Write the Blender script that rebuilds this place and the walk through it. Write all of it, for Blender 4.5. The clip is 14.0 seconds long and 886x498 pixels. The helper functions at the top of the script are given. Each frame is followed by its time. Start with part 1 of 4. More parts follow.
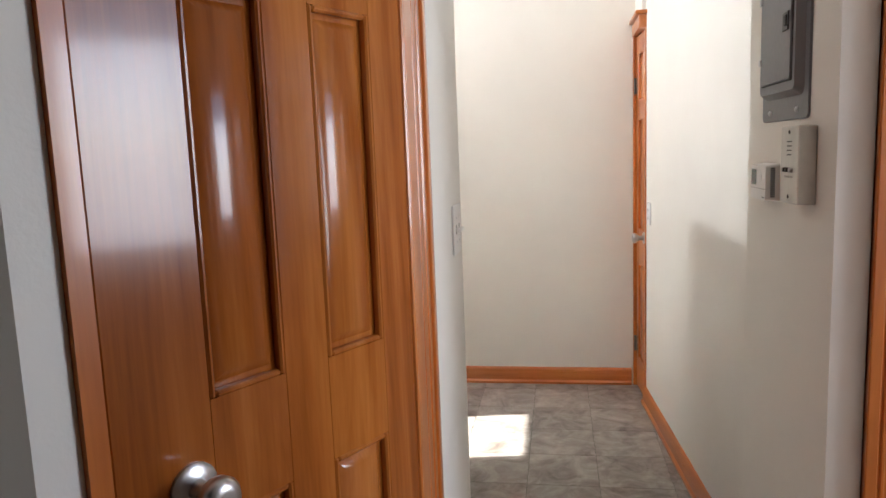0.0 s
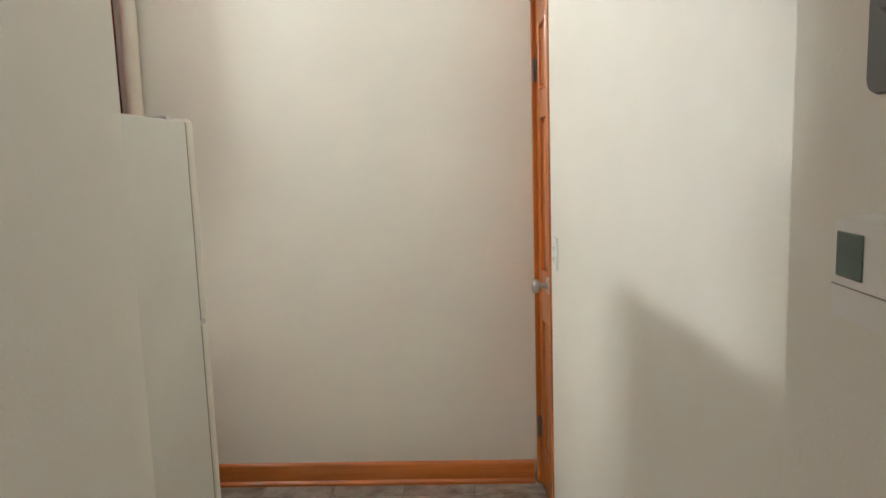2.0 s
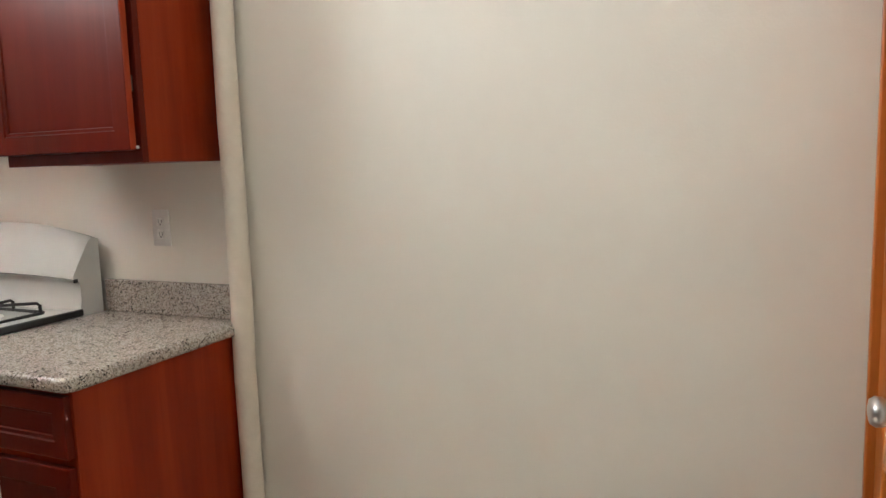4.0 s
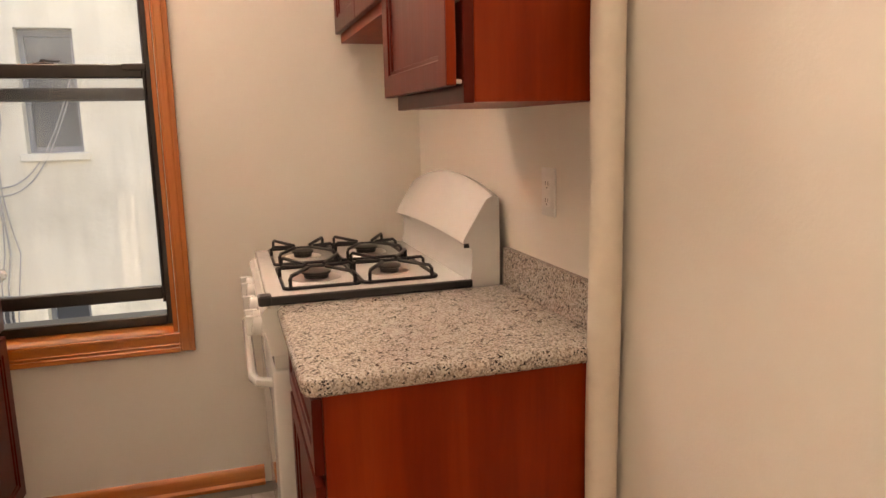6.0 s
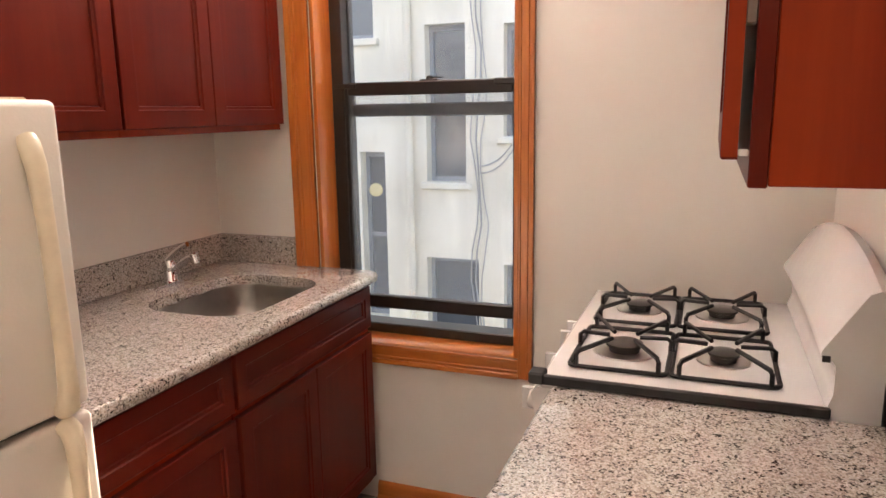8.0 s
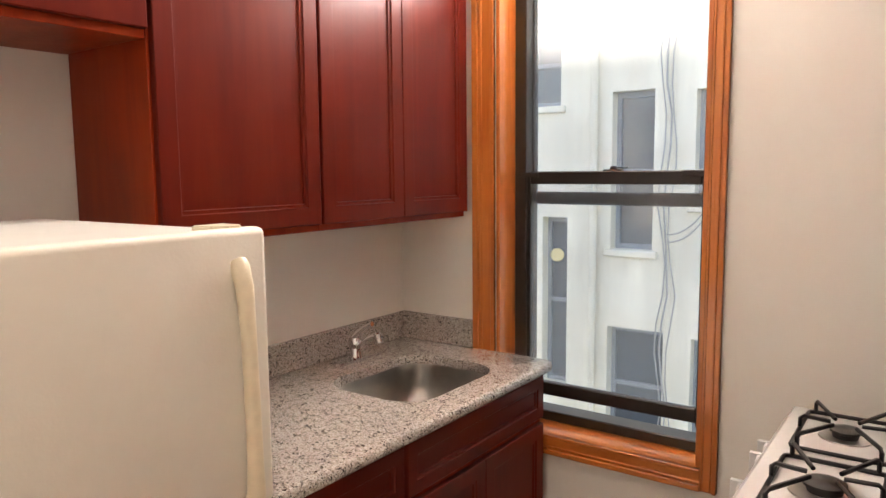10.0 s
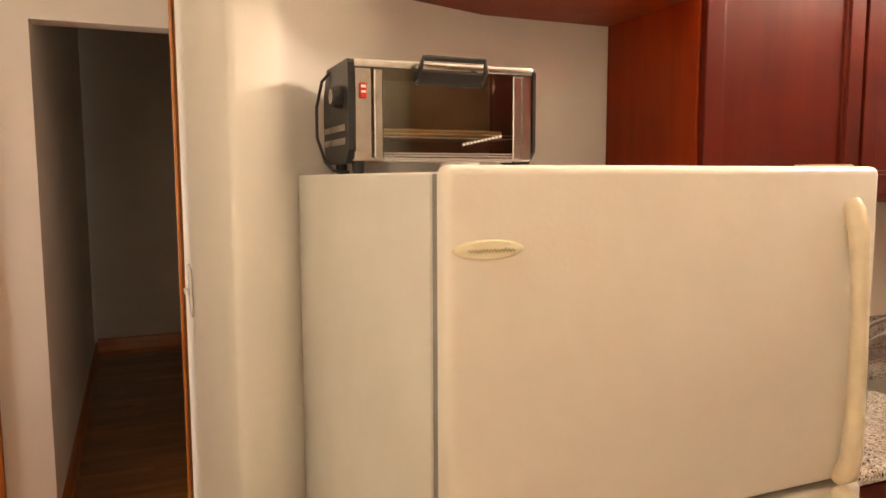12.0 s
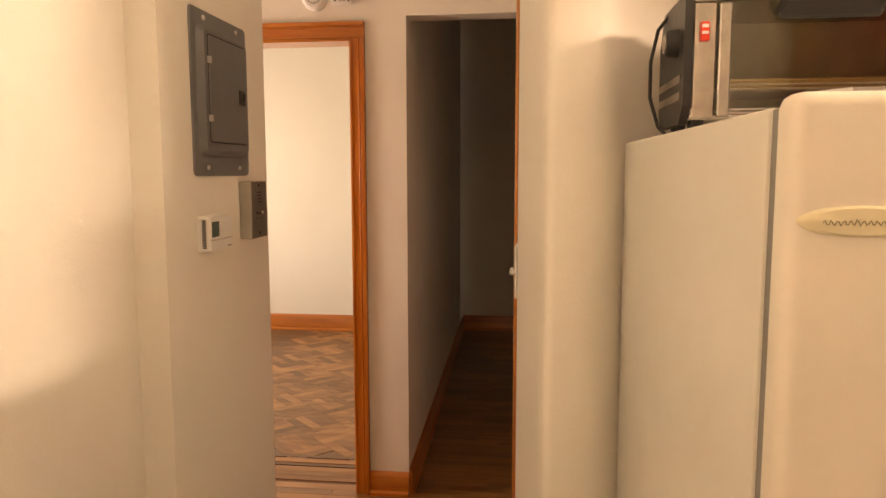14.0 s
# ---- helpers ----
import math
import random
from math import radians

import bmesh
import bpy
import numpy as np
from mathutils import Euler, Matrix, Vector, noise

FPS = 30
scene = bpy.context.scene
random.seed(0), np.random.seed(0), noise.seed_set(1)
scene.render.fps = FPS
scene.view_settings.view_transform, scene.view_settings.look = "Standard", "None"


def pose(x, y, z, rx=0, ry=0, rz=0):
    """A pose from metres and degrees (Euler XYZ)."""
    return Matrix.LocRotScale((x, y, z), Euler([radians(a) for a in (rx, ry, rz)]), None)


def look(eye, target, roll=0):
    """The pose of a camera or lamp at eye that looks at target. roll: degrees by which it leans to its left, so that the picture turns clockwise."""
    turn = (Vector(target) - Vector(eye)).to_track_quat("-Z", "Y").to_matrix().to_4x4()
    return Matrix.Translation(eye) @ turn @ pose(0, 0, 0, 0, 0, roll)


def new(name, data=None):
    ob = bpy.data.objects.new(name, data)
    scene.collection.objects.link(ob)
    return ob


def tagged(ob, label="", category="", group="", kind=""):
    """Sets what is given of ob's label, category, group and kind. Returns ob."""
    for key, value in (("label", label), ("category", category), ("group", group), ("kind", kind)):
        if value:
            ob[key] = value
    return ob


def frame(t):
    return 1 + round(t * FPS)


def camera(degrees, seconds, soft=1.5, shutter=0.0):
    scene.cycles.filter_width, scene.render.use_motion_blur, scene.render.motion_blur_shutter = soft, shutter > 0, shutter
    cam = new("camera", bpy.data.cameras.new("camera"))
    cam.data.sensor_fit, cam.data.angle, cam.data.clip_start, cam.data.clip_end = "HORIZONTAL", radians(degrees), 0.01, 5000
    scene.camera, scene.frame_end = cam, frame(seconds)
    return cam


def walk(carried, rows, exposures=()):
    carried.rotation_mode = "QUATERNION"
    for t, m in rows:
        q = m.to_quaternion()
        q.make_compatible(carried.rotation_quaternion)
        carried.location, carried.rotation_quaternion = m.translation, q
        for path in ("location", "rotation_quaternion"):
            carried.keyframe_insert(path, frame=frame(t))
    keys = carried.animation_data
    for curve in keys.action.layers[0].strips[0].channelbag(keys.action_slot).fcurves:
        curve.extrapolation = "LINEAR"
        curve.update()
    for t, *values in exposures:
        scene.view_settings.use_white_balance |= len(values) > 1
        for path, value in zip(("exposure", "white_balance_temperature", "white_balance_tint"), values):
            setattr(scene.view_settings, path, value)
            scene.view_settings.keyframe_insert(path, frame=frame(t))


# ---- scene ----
cam = camera(64.4, 14.0)
PATH = [
    (0, (0.723, -0.194, 1.384), (0.398, 1.761, 1.114), -2.2),
    (0.5, (0.725, 0.113, 1.379), (0.63, 2.092, 1.106), -2.0),
    (1, (0.795, 0.459, 1.356), (0.82, 2.44, 1.081), -2.0),
    (1.5, (0.853, 0.772, 1.379), (0.89, 2.754, 1.108), -1.9),
    (2, (0.897, 1.08, 1.389), (0.812, 3.061, 1.126), -1.9),
    (2.2, (0.908, 1.208, 1.399), (0.753, 3.185, 1.137), -2.2),
    (4.3, (0.915, 2.485, 1.339), (-0.061, 4.215, 1.103), -1.6),
    (4.5, (0.917, 2.595, 1.336), (-0.196, 4.238, 1.091), -1.6),
    (5, (0.861, 2.825, 1.336), (-0.574, 4.188, 1.05), -1.2),
    (5.5, (0.799, 3.054, 1.349), (-0.9, 4.061, 1.035), -1.6),
    (6, (0.729, 3.265, 1.334), (-1.155, 3.841, 0.991), -1.3),
    (6.5, (0.635, 3.4, 1.351), (-1.326, 3.516, 0.976), -1.2),
    (7, (0.498, 3.533, 1.384), (-1.451, 3.3, 0.996), -1.1),
    (7.5, (0.394, 3.613, 1.413), (-1.509, 3.135, 1.025), -0.9),
    (8, (0.338, 3.661, 1.468), (-1.495, 2.959, 1.084), -0.9),
    (8.2, (0.342, 3.663, 1.488), (-1.459, 2.882, 1.107), -0.9),
    (10.3, (0.32, 3.668, 1.584), (-1.247, 2.442, 1.381), -0.5),
    (10.5, (0.325, 3.656, 1.577), (-1.201, 2.379, 1.379), -0.5),
    (11, (0.35, 3.624, 1.548), (-1.058, 2.217, 1.351), -0.5),
    (11.5, (0.451, 3.53, 1.509), (-0.745, 1.939, 1.312), -0.3),
    (12, (0.548, 3.472, 1.479), (-0.209, 1.631, 1.278), -0.2),
    (12.5, (0.524, 3.479, 1.451), (0.149, 1.525, 1.245), -0.2),
    (13, (0.452, 3.424, 1.45), (0.282, 1.443, 1.24), -0.2),
    (13.5, (0.418, 3.339, 1.436), (0.406, 1.35, 1.223), -0.2),
    (14, (0.439, 3.306, 1.433), (0.68, 1.332, 1.219), -0.1),
]
EXPOSURES = [(0.0, 2.2, 6300, 10), (1.0, 2.03, 6350, 6), (2.2, 1.84, 6550, 3), (4.3, 2.01, 6450, 6), (5.0, 2.16, 6500, 7), (5.5, 2.11, 9500, 20), (6.0, 2.07, 9800, 26), (6.5, 2.11, 8900, 25), (7.5, 2.12, 7800, 25), (8.2, 2.32, 7600, 22), (10.5, 2.24, 7450, 18), (11.0, 2.26, 7450, 19), (11.5, 2.24, 8700, 20), (12.3, 2.44, 11000, 22), (14.0, 2.29, 13500, 27)]
walk(cam, [(t, look(eye, target, roll)) for t, eye, target, roll in PATH], EXPOSURES)

# ---- world, sun, large lights ----
SUN_EL, SUN_TO = radians(45.0), Vector((-2.65, -0.46, 0)).normalized()
world = bpy.data.worlds.new("sky")
scene.world = world
world.use_nodes = True
sky = world.node_tree.nodes.new("ShaderNodeTexSky")
sky.sky_type, sky.sun_disc, sky.sun_elevation = "NISHITA", False, SUN_EL
sky.sun_rotation = math.atan2(SUN_TO.x, SUN_TO.y)
world.node_tree.links.new(sky.outputs[0], world.node_tree.nodes["Background"].inputs[0])
world.node_tree.nodes["Background"].inputs[1].default_value = 0.15


def lamp(name, kind, energy, eye, target, color, size=(1, 1), angle=0.0):
    data = bpy.data.lights.new(name, kind)
    data.energy, data.color = energy, color
    if kind == "AREA":
        data.shape, data.size, data.size_y = "RECTANGLE", size[0], size[1]
    else:
        data.angle = angle
    ob = new(name, data)
    ob.matrix_world = look(eye, target)
    return ob


to_sun = SUN_TO * math.cos(SUN_EL) + Vector((0, 0, math.sin(SUN_EL)))
lamp("sun", "SUN", 5.0, to_sun * 30, (0, 0, 0), (1.0, 0.95, 0.87), angle=radians(0.6))
lamp("kitchen_window_daylight", "AREA", 38, (-2.19, 2.66, 2.48), (-1.19, 2.66, 3.70), (0.95, 0.97, 1.0), (0.70, 0.44))
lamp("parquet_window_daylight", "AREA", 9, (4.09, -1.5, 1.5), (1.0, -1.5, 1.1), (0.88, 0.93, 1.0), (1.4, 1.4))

lamp("entry_window_daylight", "AREA", 4.0, (2.66, 0.72, 1.46), (0.4, 0.72, 1.36), (0.86, 0.89, 1.0), (0.56, 0.86))

# ---- materials ----
MATS = {}


class Nodes:
    """A short way to write a node material."""

    def __init__(self, name, color, rough=0.5, metal=0.0, coat=0.0, spec=0.5):
        m = bpy.data.materials.new(name)
        m.use_nodes = True
        self.m, self.t = m, m.node_tree
        self.b = self.t.nodes["Principled BSDF"]
        i = self.b.inputs
        i["Base Color"].default_value = (*color, 1)
        i["Roughness"].default_value, i["Metallic"].default_value = rough, metal
        i["Coat Weight"].default_value, i["Coat Roughness"].default_value = coat, 0.08
        i["Specular IOR Level"].default_value = spec
        MATS[name] = m

    def node(self, kind, **inputs):
        n = self.t.nodes.new(kind)
        for k, v in inputs.items():
            n.inputs[k.replace("_", " ")].default_value = v
        return n

    def link(self, a, b):
        self.t.links.new(a, b)

    def coords(self, scale=(1, 1, 1), turn=(0, 0, 0), per_object=0.0):
        geo = self.t.nodes.new("ShaderNodeNewGeometry")
        mp = self.node("ShaderNodeMapping")
        mp.inputs["Scale"].default_value, mp.inputs["Rotation"].default_value = scale, turn
        self.link(geo.outputs["Position"], mp.inputs["Vector"])
        if per_object:
            info = self.t.nodes.new("ShaderNodeObjectInfo")
            mul = self.t.nodes.new("ShaderNodeMath")
            mul.operation = "MULTIPLY"
            mul.inputs[1].default_value = per_object
            self.link(info.outputs["Random"], mul.inputs[0])
            self.link(mul.outputs[0], mp.inputs["Location"])
        return mp.outputs[0]

    def noise(self, scale, detail=4, rough=0.55, vec=None, distort=0.0):
        n = self.node("ShaderNodeTexNoise", Scale=scale, Detail=detail, Roughness=rough, Distortion=distort)
        self.link(vec if vec is not None else self.coords(), n.inputs["Vector"])
        return n.outputs[0]

    def ramp(self, fac, stops):
        r = self.t.nodes.new("ShaderNodeValToRGB")
        el = r.color_ramp.elements
        while len(el) < len(stops):
            el.new(0.5)
        for e, (p, c) in zip(el, stops):
            e.position, e.color = p, (*c, 1) if len(c) == 3 else c
        self.link(fac, r.inputs[0])
        return r.outputs[0]

    def mix(self, a, b, fac, mode="MIX"):
        n = self.t.nodes.new("ShaderNodeMix")
        n.data_type, n.blend_type = "RGBA", mode
        for sock, v in ((n.inputs[0], fac), (n.inputs[6], a), (n.inputs[7], b)):
            if isinstance(v, (int, float)):
                sock.default_value = v
            elif isinstance(v, tuple):
                sock.default_value = (*v, 1)
            else:
                self.link(v, sock)
        return n.outputs[2]

    def color(self, c):
        self.link(c, self.b.inputs["Base Color"])
        return self

    def rough(self, f, lo, hi):
        r = self.node("ShaderNodeMapRange", To_Min=lo, To_Max=hi)
        self.link(f, r.inputs[0])
        self.link(r.outputs[0], self.b.inputs["Roughness"])
        return self

    def bump(self, f, strength, dist=0.002):
        b = self.node("ShaderNodeBump", Strength=strength, Distance=dist)
        self.link(f, b.inputs["Height"])
        self.link(b.outputs[0], self.b.inputs["Normal"])
        return self

    def random(self, lo, hi):
        info = self.t.nodes.new("ShaderNodeObjectInfo")
        r = self.node("ShaderNodeMapRange", To_Min=lo, To_Max=hi)
        self.link(info.outputs["Random"], r.inputs[0])
        return r.outputs[0]


def wood(name, dark, mid, light, rough, coat, axis, vary=0.0, grain=1.0):
    """Long-grained wood; axis is the way of the grain."""
    n = Nodes(name, mid, rough, coat=coat)
    s = [16.0 * grain] * 3
    s["xyz".index(axis)] = 1.3 * grain
    v = n.coords(tuple(s), per_object=37.0 if vary else 0.0)
    a = n.noise(1.0, 6, 0.6, v, 1.6 if name.startswith("door") else 0.6)
    s2 = [120.0] * 3
    s2["xyz".index(axis)] = 5.0
    b = n.noise(1.0, 3, 0.6, n.coords(tuple(s2)))
    c = n.ramp(a, [(0.30, dark), (0.5, mid), (0.72, light)])
    c = n.mix(c, n.ramp(b, [(0.3, (0.72, 0.68, 0.62)), (0.6, (1, 1, 1))]), 0.16 if name.startswith("cherry") else 0.3 if name.startswith("pine") else 0.5, "MULTIPLY")
    big = n.noise(2.2, 2, 0.5)
    c = n.mix(c, n.ramp(big, [(0.35, (0.86, 0.84, 0.82)), (0.65, (1.05, 1.03, 1.0))]), 0.7, "MULTIPLY")
    if vary:
        r = n.random(1 - vary, 1 + vary * 0.6)
        comb = n.t.nodes.new("ShaderNodeCombineColor")
        for k in range(3):
            n.link(r, comb.inputs[k])
        c = n.mix(c, comb.outputs[0], 1.0, "MULTIPLY")
    n.b.inputs["Specular IOR Level"].default_value = 0.12 if name.startswith("cherry") else 0.3 if name.startswith("door") else 0.5
    n.color(c).rough(b, rough - 0.05, rough + 0.1).bump(b, 0.12, 0.001)
    return n


def plain(name, color, rough, metal=0.0, coat=0.0, var=0.06, scale=6.0, bump=0.0, bscale=300.0, bdist=0.001):
    n = Nodes(name, color, rough, metal, coat)
    f = n.noise(scale, 5, 0.6)
    lo, hi = tuple(c * (1 - var) for c in color), tuple(min(1, c * (1 + var * 0.6)) for c in color)
    n.color(n.ramp(f, [(0.3, lo), (0.7, hi)]))
    n.rough(n.noise(scale * 7, 3), max(0.02, rough - 0.05), min(1, rough + 0.08))
    if bump:
        n.bump(n.noise(bscale, 2), bump, bdist)
    return n


plain("wall_paint", (0.82, 0.785, 0.715), 0.55, var=0.03, scale=1.6, bump=0.25, bscale=140, bdist=0.0015)
plain("ceiling_paint", (0.8, 0.78, 0.74), 0.8, var=0.03)
plain("pipe_paint", (0.80, 0.74, 0.64), 0.35, var=0.05, scale=20, bump=0.5, bscale=60, bdist=0.003)
wood("pine_v", (0.44, 0.115, 0.019), (0.55, 0.162, 0.029), (0.64, 0.215, 0.045), 0.28, 0.5, "z")
wood("pine_x", (0.44, 0.115, 0.019), (0.55, 0.162, 0.029), (0.64, 0.215, 0.045), 0.28, 0.5, "x")
wood("pine_y", (0.44, 0.115, 0.019), (0.55, 0.162, 0.029), (0.64, 0.215, 0.045), 0.28, 0.5, "y")
wood("door_wood", (0.19, 0.042, 0.007), (0.38, 0.108, 0.018), (0.57, 0.205, 0.042), 0.15, 0.35, "z", grain=0.35)
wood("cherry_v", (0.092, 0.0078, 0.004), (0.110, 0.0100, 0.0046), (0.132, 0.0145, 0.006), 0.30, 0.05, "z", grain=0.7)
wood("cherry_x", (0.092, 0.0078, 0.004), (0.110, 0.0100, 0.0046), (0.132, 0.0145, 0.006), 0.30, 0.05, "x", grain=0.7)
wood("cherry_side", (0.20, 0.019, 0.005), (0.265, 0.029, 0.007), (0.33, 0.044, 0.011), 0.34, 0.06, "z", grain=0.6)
wood("strip_oak", (0.20, 0.075, 0.022), (0.30, 0.125, 0.04), (0.40, 0.19, 0.065), 0.3, 0.4, "x", vary=0.35)
wood("parquet_oak", (0.20, 0.085, 0.035), (0.34, 0.165, 0.075), (0.46, 0.25, 0.12), 0.45, 0.08, "x", vary=0.5)
wood("parquet_dark", (0.10, 0.04, 0.018), (0.16, 0.07, 0.03), (0.22, 0.10, 0.045), 0.35, 0.3, "x")
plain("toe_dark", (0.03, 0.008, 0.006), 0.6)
plain("enamel", (0.72, 0.72, 0.70), 0.16, coat=0.4, var=0.03)
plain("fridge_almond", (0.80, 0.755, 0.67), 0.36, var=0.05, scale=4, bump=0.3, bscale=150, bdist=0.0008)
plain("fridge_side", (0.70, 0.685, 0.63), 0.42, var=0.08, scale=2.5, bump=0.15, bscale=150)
plain("badge_ivory", (0.80, 0.74, 0.54), 0.3)
plain("badge_gold", (0.30, 0.25, 0.14), 0.35, 0.6)
plain("handle_cream", (0.80, 0.70, 0.52), 0.3, var=0.1, scale=25)
plain("cast_iron", (0.007, 0.007, 0.008), 0.5, bump=0.3, bscale=500)
plain("burner_grey", (0.05, 0.046, 0.042), 0.4, 0.4)
plain("drip_aluminium", (0.62, 0.60, 0.57), 0.3, 0.9)
plain("black_plastic", (0.015, 0.015, 0.016), 0.35)
plain("black_frame", (0.018, 0.014, 0.013), 0.32, var=0.2, scale=30)
plain("grey_frame", (0.06, 0.068, 0.078), 0.45)
plain("panel_grey", (0.17, 0.175, 0.185), 0.4, 0.2, var=0.06, scale=10)
plain("steel_zinc", (0.6, 0.6, 0.6), 0.3, 1.0)
plain("chrome", (0.78, 0.78, 0.79), 0.09, 1.0)
plain("white_plastic", (0.82, 0.81, 0.78), 0.35, var=0.02)
plain("slot_black", (0.01, 0.01, 0.01), 0.6)
plain("lcd_green", (0.10, 0.15, 0.13), 0.2)
plain("print_grey", (0.28, 0.27, 0.25), 0.5)
plain("red_switch", (0.62, 0.03, 0.015), 0.3)
plain("white_print", (0.75, 0.75, 0.72), 0.5)
plain("crumb_tray", (0.42, 0.31, 0.17), 0.45, 0.4)
plain("toaster_inside", (0.45, 0.45, 0.36), 0.5, 0.1, var=0.3)
plain("toaster_chrome", (0.55, 0.52, 0.48), 0.22, 1.0, var=0.2, scale=30)
plain("gasket_grey", (0.26, 0.26, 0.245), 0.6)
plain("hinge_bronze", (0.16, 0.14, 0.12), 0.35, 0.8)
plain("asphalt", (0.06, 0.06, 0.06), 0.9)
plain("hall_floor_base", (0.06, 0.03, 0.015), 0.7)
plain("dark_window_glass", (0.085, 0.095, 0.105), 0.1)
plain("grey_paint", (0.23, 0.25, 0.27), 0.5)
plain("cable_grey", (0.34, 0.34, 0.32), 0.6)
plain("lampshade_yellow", (0.7, 0.58, 0.28), 0.5)
plain("charcoal_guard", (0.02, 0.02, 0.022), 0.5)

# brushed stainless steel
n = Nodes("stainless", (0.50, 0.48, 0.45), 0.3, 1.0)
n.color(n.ramp(n.noise(9, 4), [(0.3, (0.42, 0.40, 0.37)), (0.7, (0.56, 0.54, 0.50))])).rough(n.noise(30, 3), 0.22, 0.42)
n.bump(n.noise(1.0, 2, 0.5, n.coords((600, 20, 20))), 0.05, 0.0005)

# speckled granite
n = Nodes("granite", (0.6, 0.55, 0.5), 0.14, coat=0.3)
va = n.node("ShaderNodeTexVoronoi", Scale=340.0)
n.link(n.coords((1, 1, 1)), va.inputs["Vector"])
sep = n.t.nodes.new("ShaderNodeSeparateColor")
n.link(va.outputs["Color"], sep.inputs[0])
base = n.ramp(sep.outputs[0], [(0.0, (0.27, 0.22, 0.18)), (0.25, (0.41, 0.36, 0.315)), (0.7, (0.525, 0.485, 0.44)), (1.0, (0.64, 0.61, 0.57))])
vb = n.node("ShaderNodeTexVoronoi", Scale=265.0)
n.link(n.coords((1, 1, 1), (0.3, 0.5, 0.2)), vb.inputs["Vector"])
sep2 = n.t.nodes.new("ShaderNodeSeparateColor")
n.link(vb.outputs["Color"], sep2.inputs[0])
spots = n.ramp(sep2.outputs[1], [(0.80, (0, 0, 0)), (0.82, (1, 1, 1))])
clump = n.ramp(n.noise(45, 3), [(0.40, (0.25, 0.25, 0.25)), (0.55, (1, 1, 1))])
mask = n.mix(spots, clump, 1.0, "MULTIPLY")
c = n.mix(base, (0.022, 0.02, 0.02), mask)
greys = n.ramp(sep2.outputs[2], [(0.88, (0, 0, 0)), (0.92, (1, 1, 1))])
n.color(n.mix(c, (0.22, 0.19, 0.17), greys)).rough(n.noise(40, 2), 0.1, 0.2)

# mottled stone-look floor tile
n = Nodes("floor_tile", (0.25, 0.22, 0.19), 0.3, coat=0.15)
v = n.coords((1, 1, 1), per_object=23.0)
a = n.noise(7, 8, 0.65, v, 0.8)
b2 = n.noise(26, 6, 0.6, v)
c = n.ramp(a, [(0.3, (0.14, 0.115, 0.098)), (0.43, (0.27, 0.235, 0.205)), (0.57, (0.39, 0.355, 0.32)), (0.75, (0.53, 0.505, 0.47))])
n.color(n.mix(c, n.ramp(b2, [(0.3, (0.7, 0.7, 0.7)), (0.7, (1.1, 1.1, 1.1))]), 0.6, "MULTIPLY")).rough(b2, 0.22, 0.42).bump(b2, 0.1, 0.001)
plain("grout", (0.14, 0.125, 0.11), 0.8)

# weathered painted stucco of the building over the yard
n = Nodes("stucco", (0.72, 0.70, 0.62), 0.85)
a = n.noise(0.9, 6, 0.6)
st = n.noise(1.0, 4, 0.6, n.coords((3.0, 3.0, 0.25)))
c = n.ramp(a, [(0.3, (0.68, 0.64, 0.50)), (0.6, (0.88, 0.83, 0.67))])
n.color(n.mix(c, n.ramp(st, [(0.3, (0.72, 0.71, 0.70)), (0.6, (1, 1, 1))]), 0.6, "MULTIPLY")).bump(n.noise(14, 5), 0.5, 0.02)

# glass
n = Nodes("glass", (1, 1, 1), 0.0)
g = n.t.nodes.new("ShaderNodeBsdfTransparent")
gl = n.t.nodes.new("ShaderNodeBsdfGlossy")
gl.inputs["Roughness"].default_value = 0.03
dust = n.t.nodes.new("ShaderNodeBsdfTranslucent")
dust.inputs["Color"].default_value = (0.85, 0.9, 0.92, 1)
fr = n.node("ShaderNodeFresnel", IOR=1.45)
mx = n.t.nodes.new("ShaderNodeMixShader")
n.link(fr.outputs[0], mx.inputs[0]), n.link(g.outputs[0], mx.inputs[1]), n.link(gl.outputs[0], mx.inputs[2])
mx2 = n.t.nodes.new("ShaderNodeMixShader")
dirt = n.node("ShaderNodeMapRange", To_Min=0.03, To_Max=0.16)
n.link(n.noise(1.0, 4, 0.6, n.coords((3, 3, 0.8))), dirt.inputs[0])
n.link(dirt.outputs[0], mx2.inputs[0]), n.link(mx.outputs[0], mx2.inputs[1]), n.link(dust.outputs[0], mx2.inputs[2])
n.link(mx2.outputs[0], n.t.nodes["Material Output"].inputs[0])
n = Nodes("oven_glass", (0.35, 0.37, 0.38), 0.08, coat=0.5)
n = Nodes("toaster_glass", (1, 1, 1), 0.0)
g = n.t.nodes.new("ShaderNodeBsdfTransparent")
g.inputs[0].default_value = (0.88, 0.86, 0.80, 1)
gl = n.t.nodes.new("ShaderNodeBsdfGlossy")
gl.inputs["Roughness"].default_value = 0.06
mx = n.t.nodes.new("ShaderNodeMixShader")
mx.inputs[0].default_value = 0.10
n.link(g.outputs[0], mx.inputs[1]), n.link(gl.outputs[0], mx.inputs[2])
n.link(mx.outputs[0], n.t.nodes["Material Output"].inputs[0])


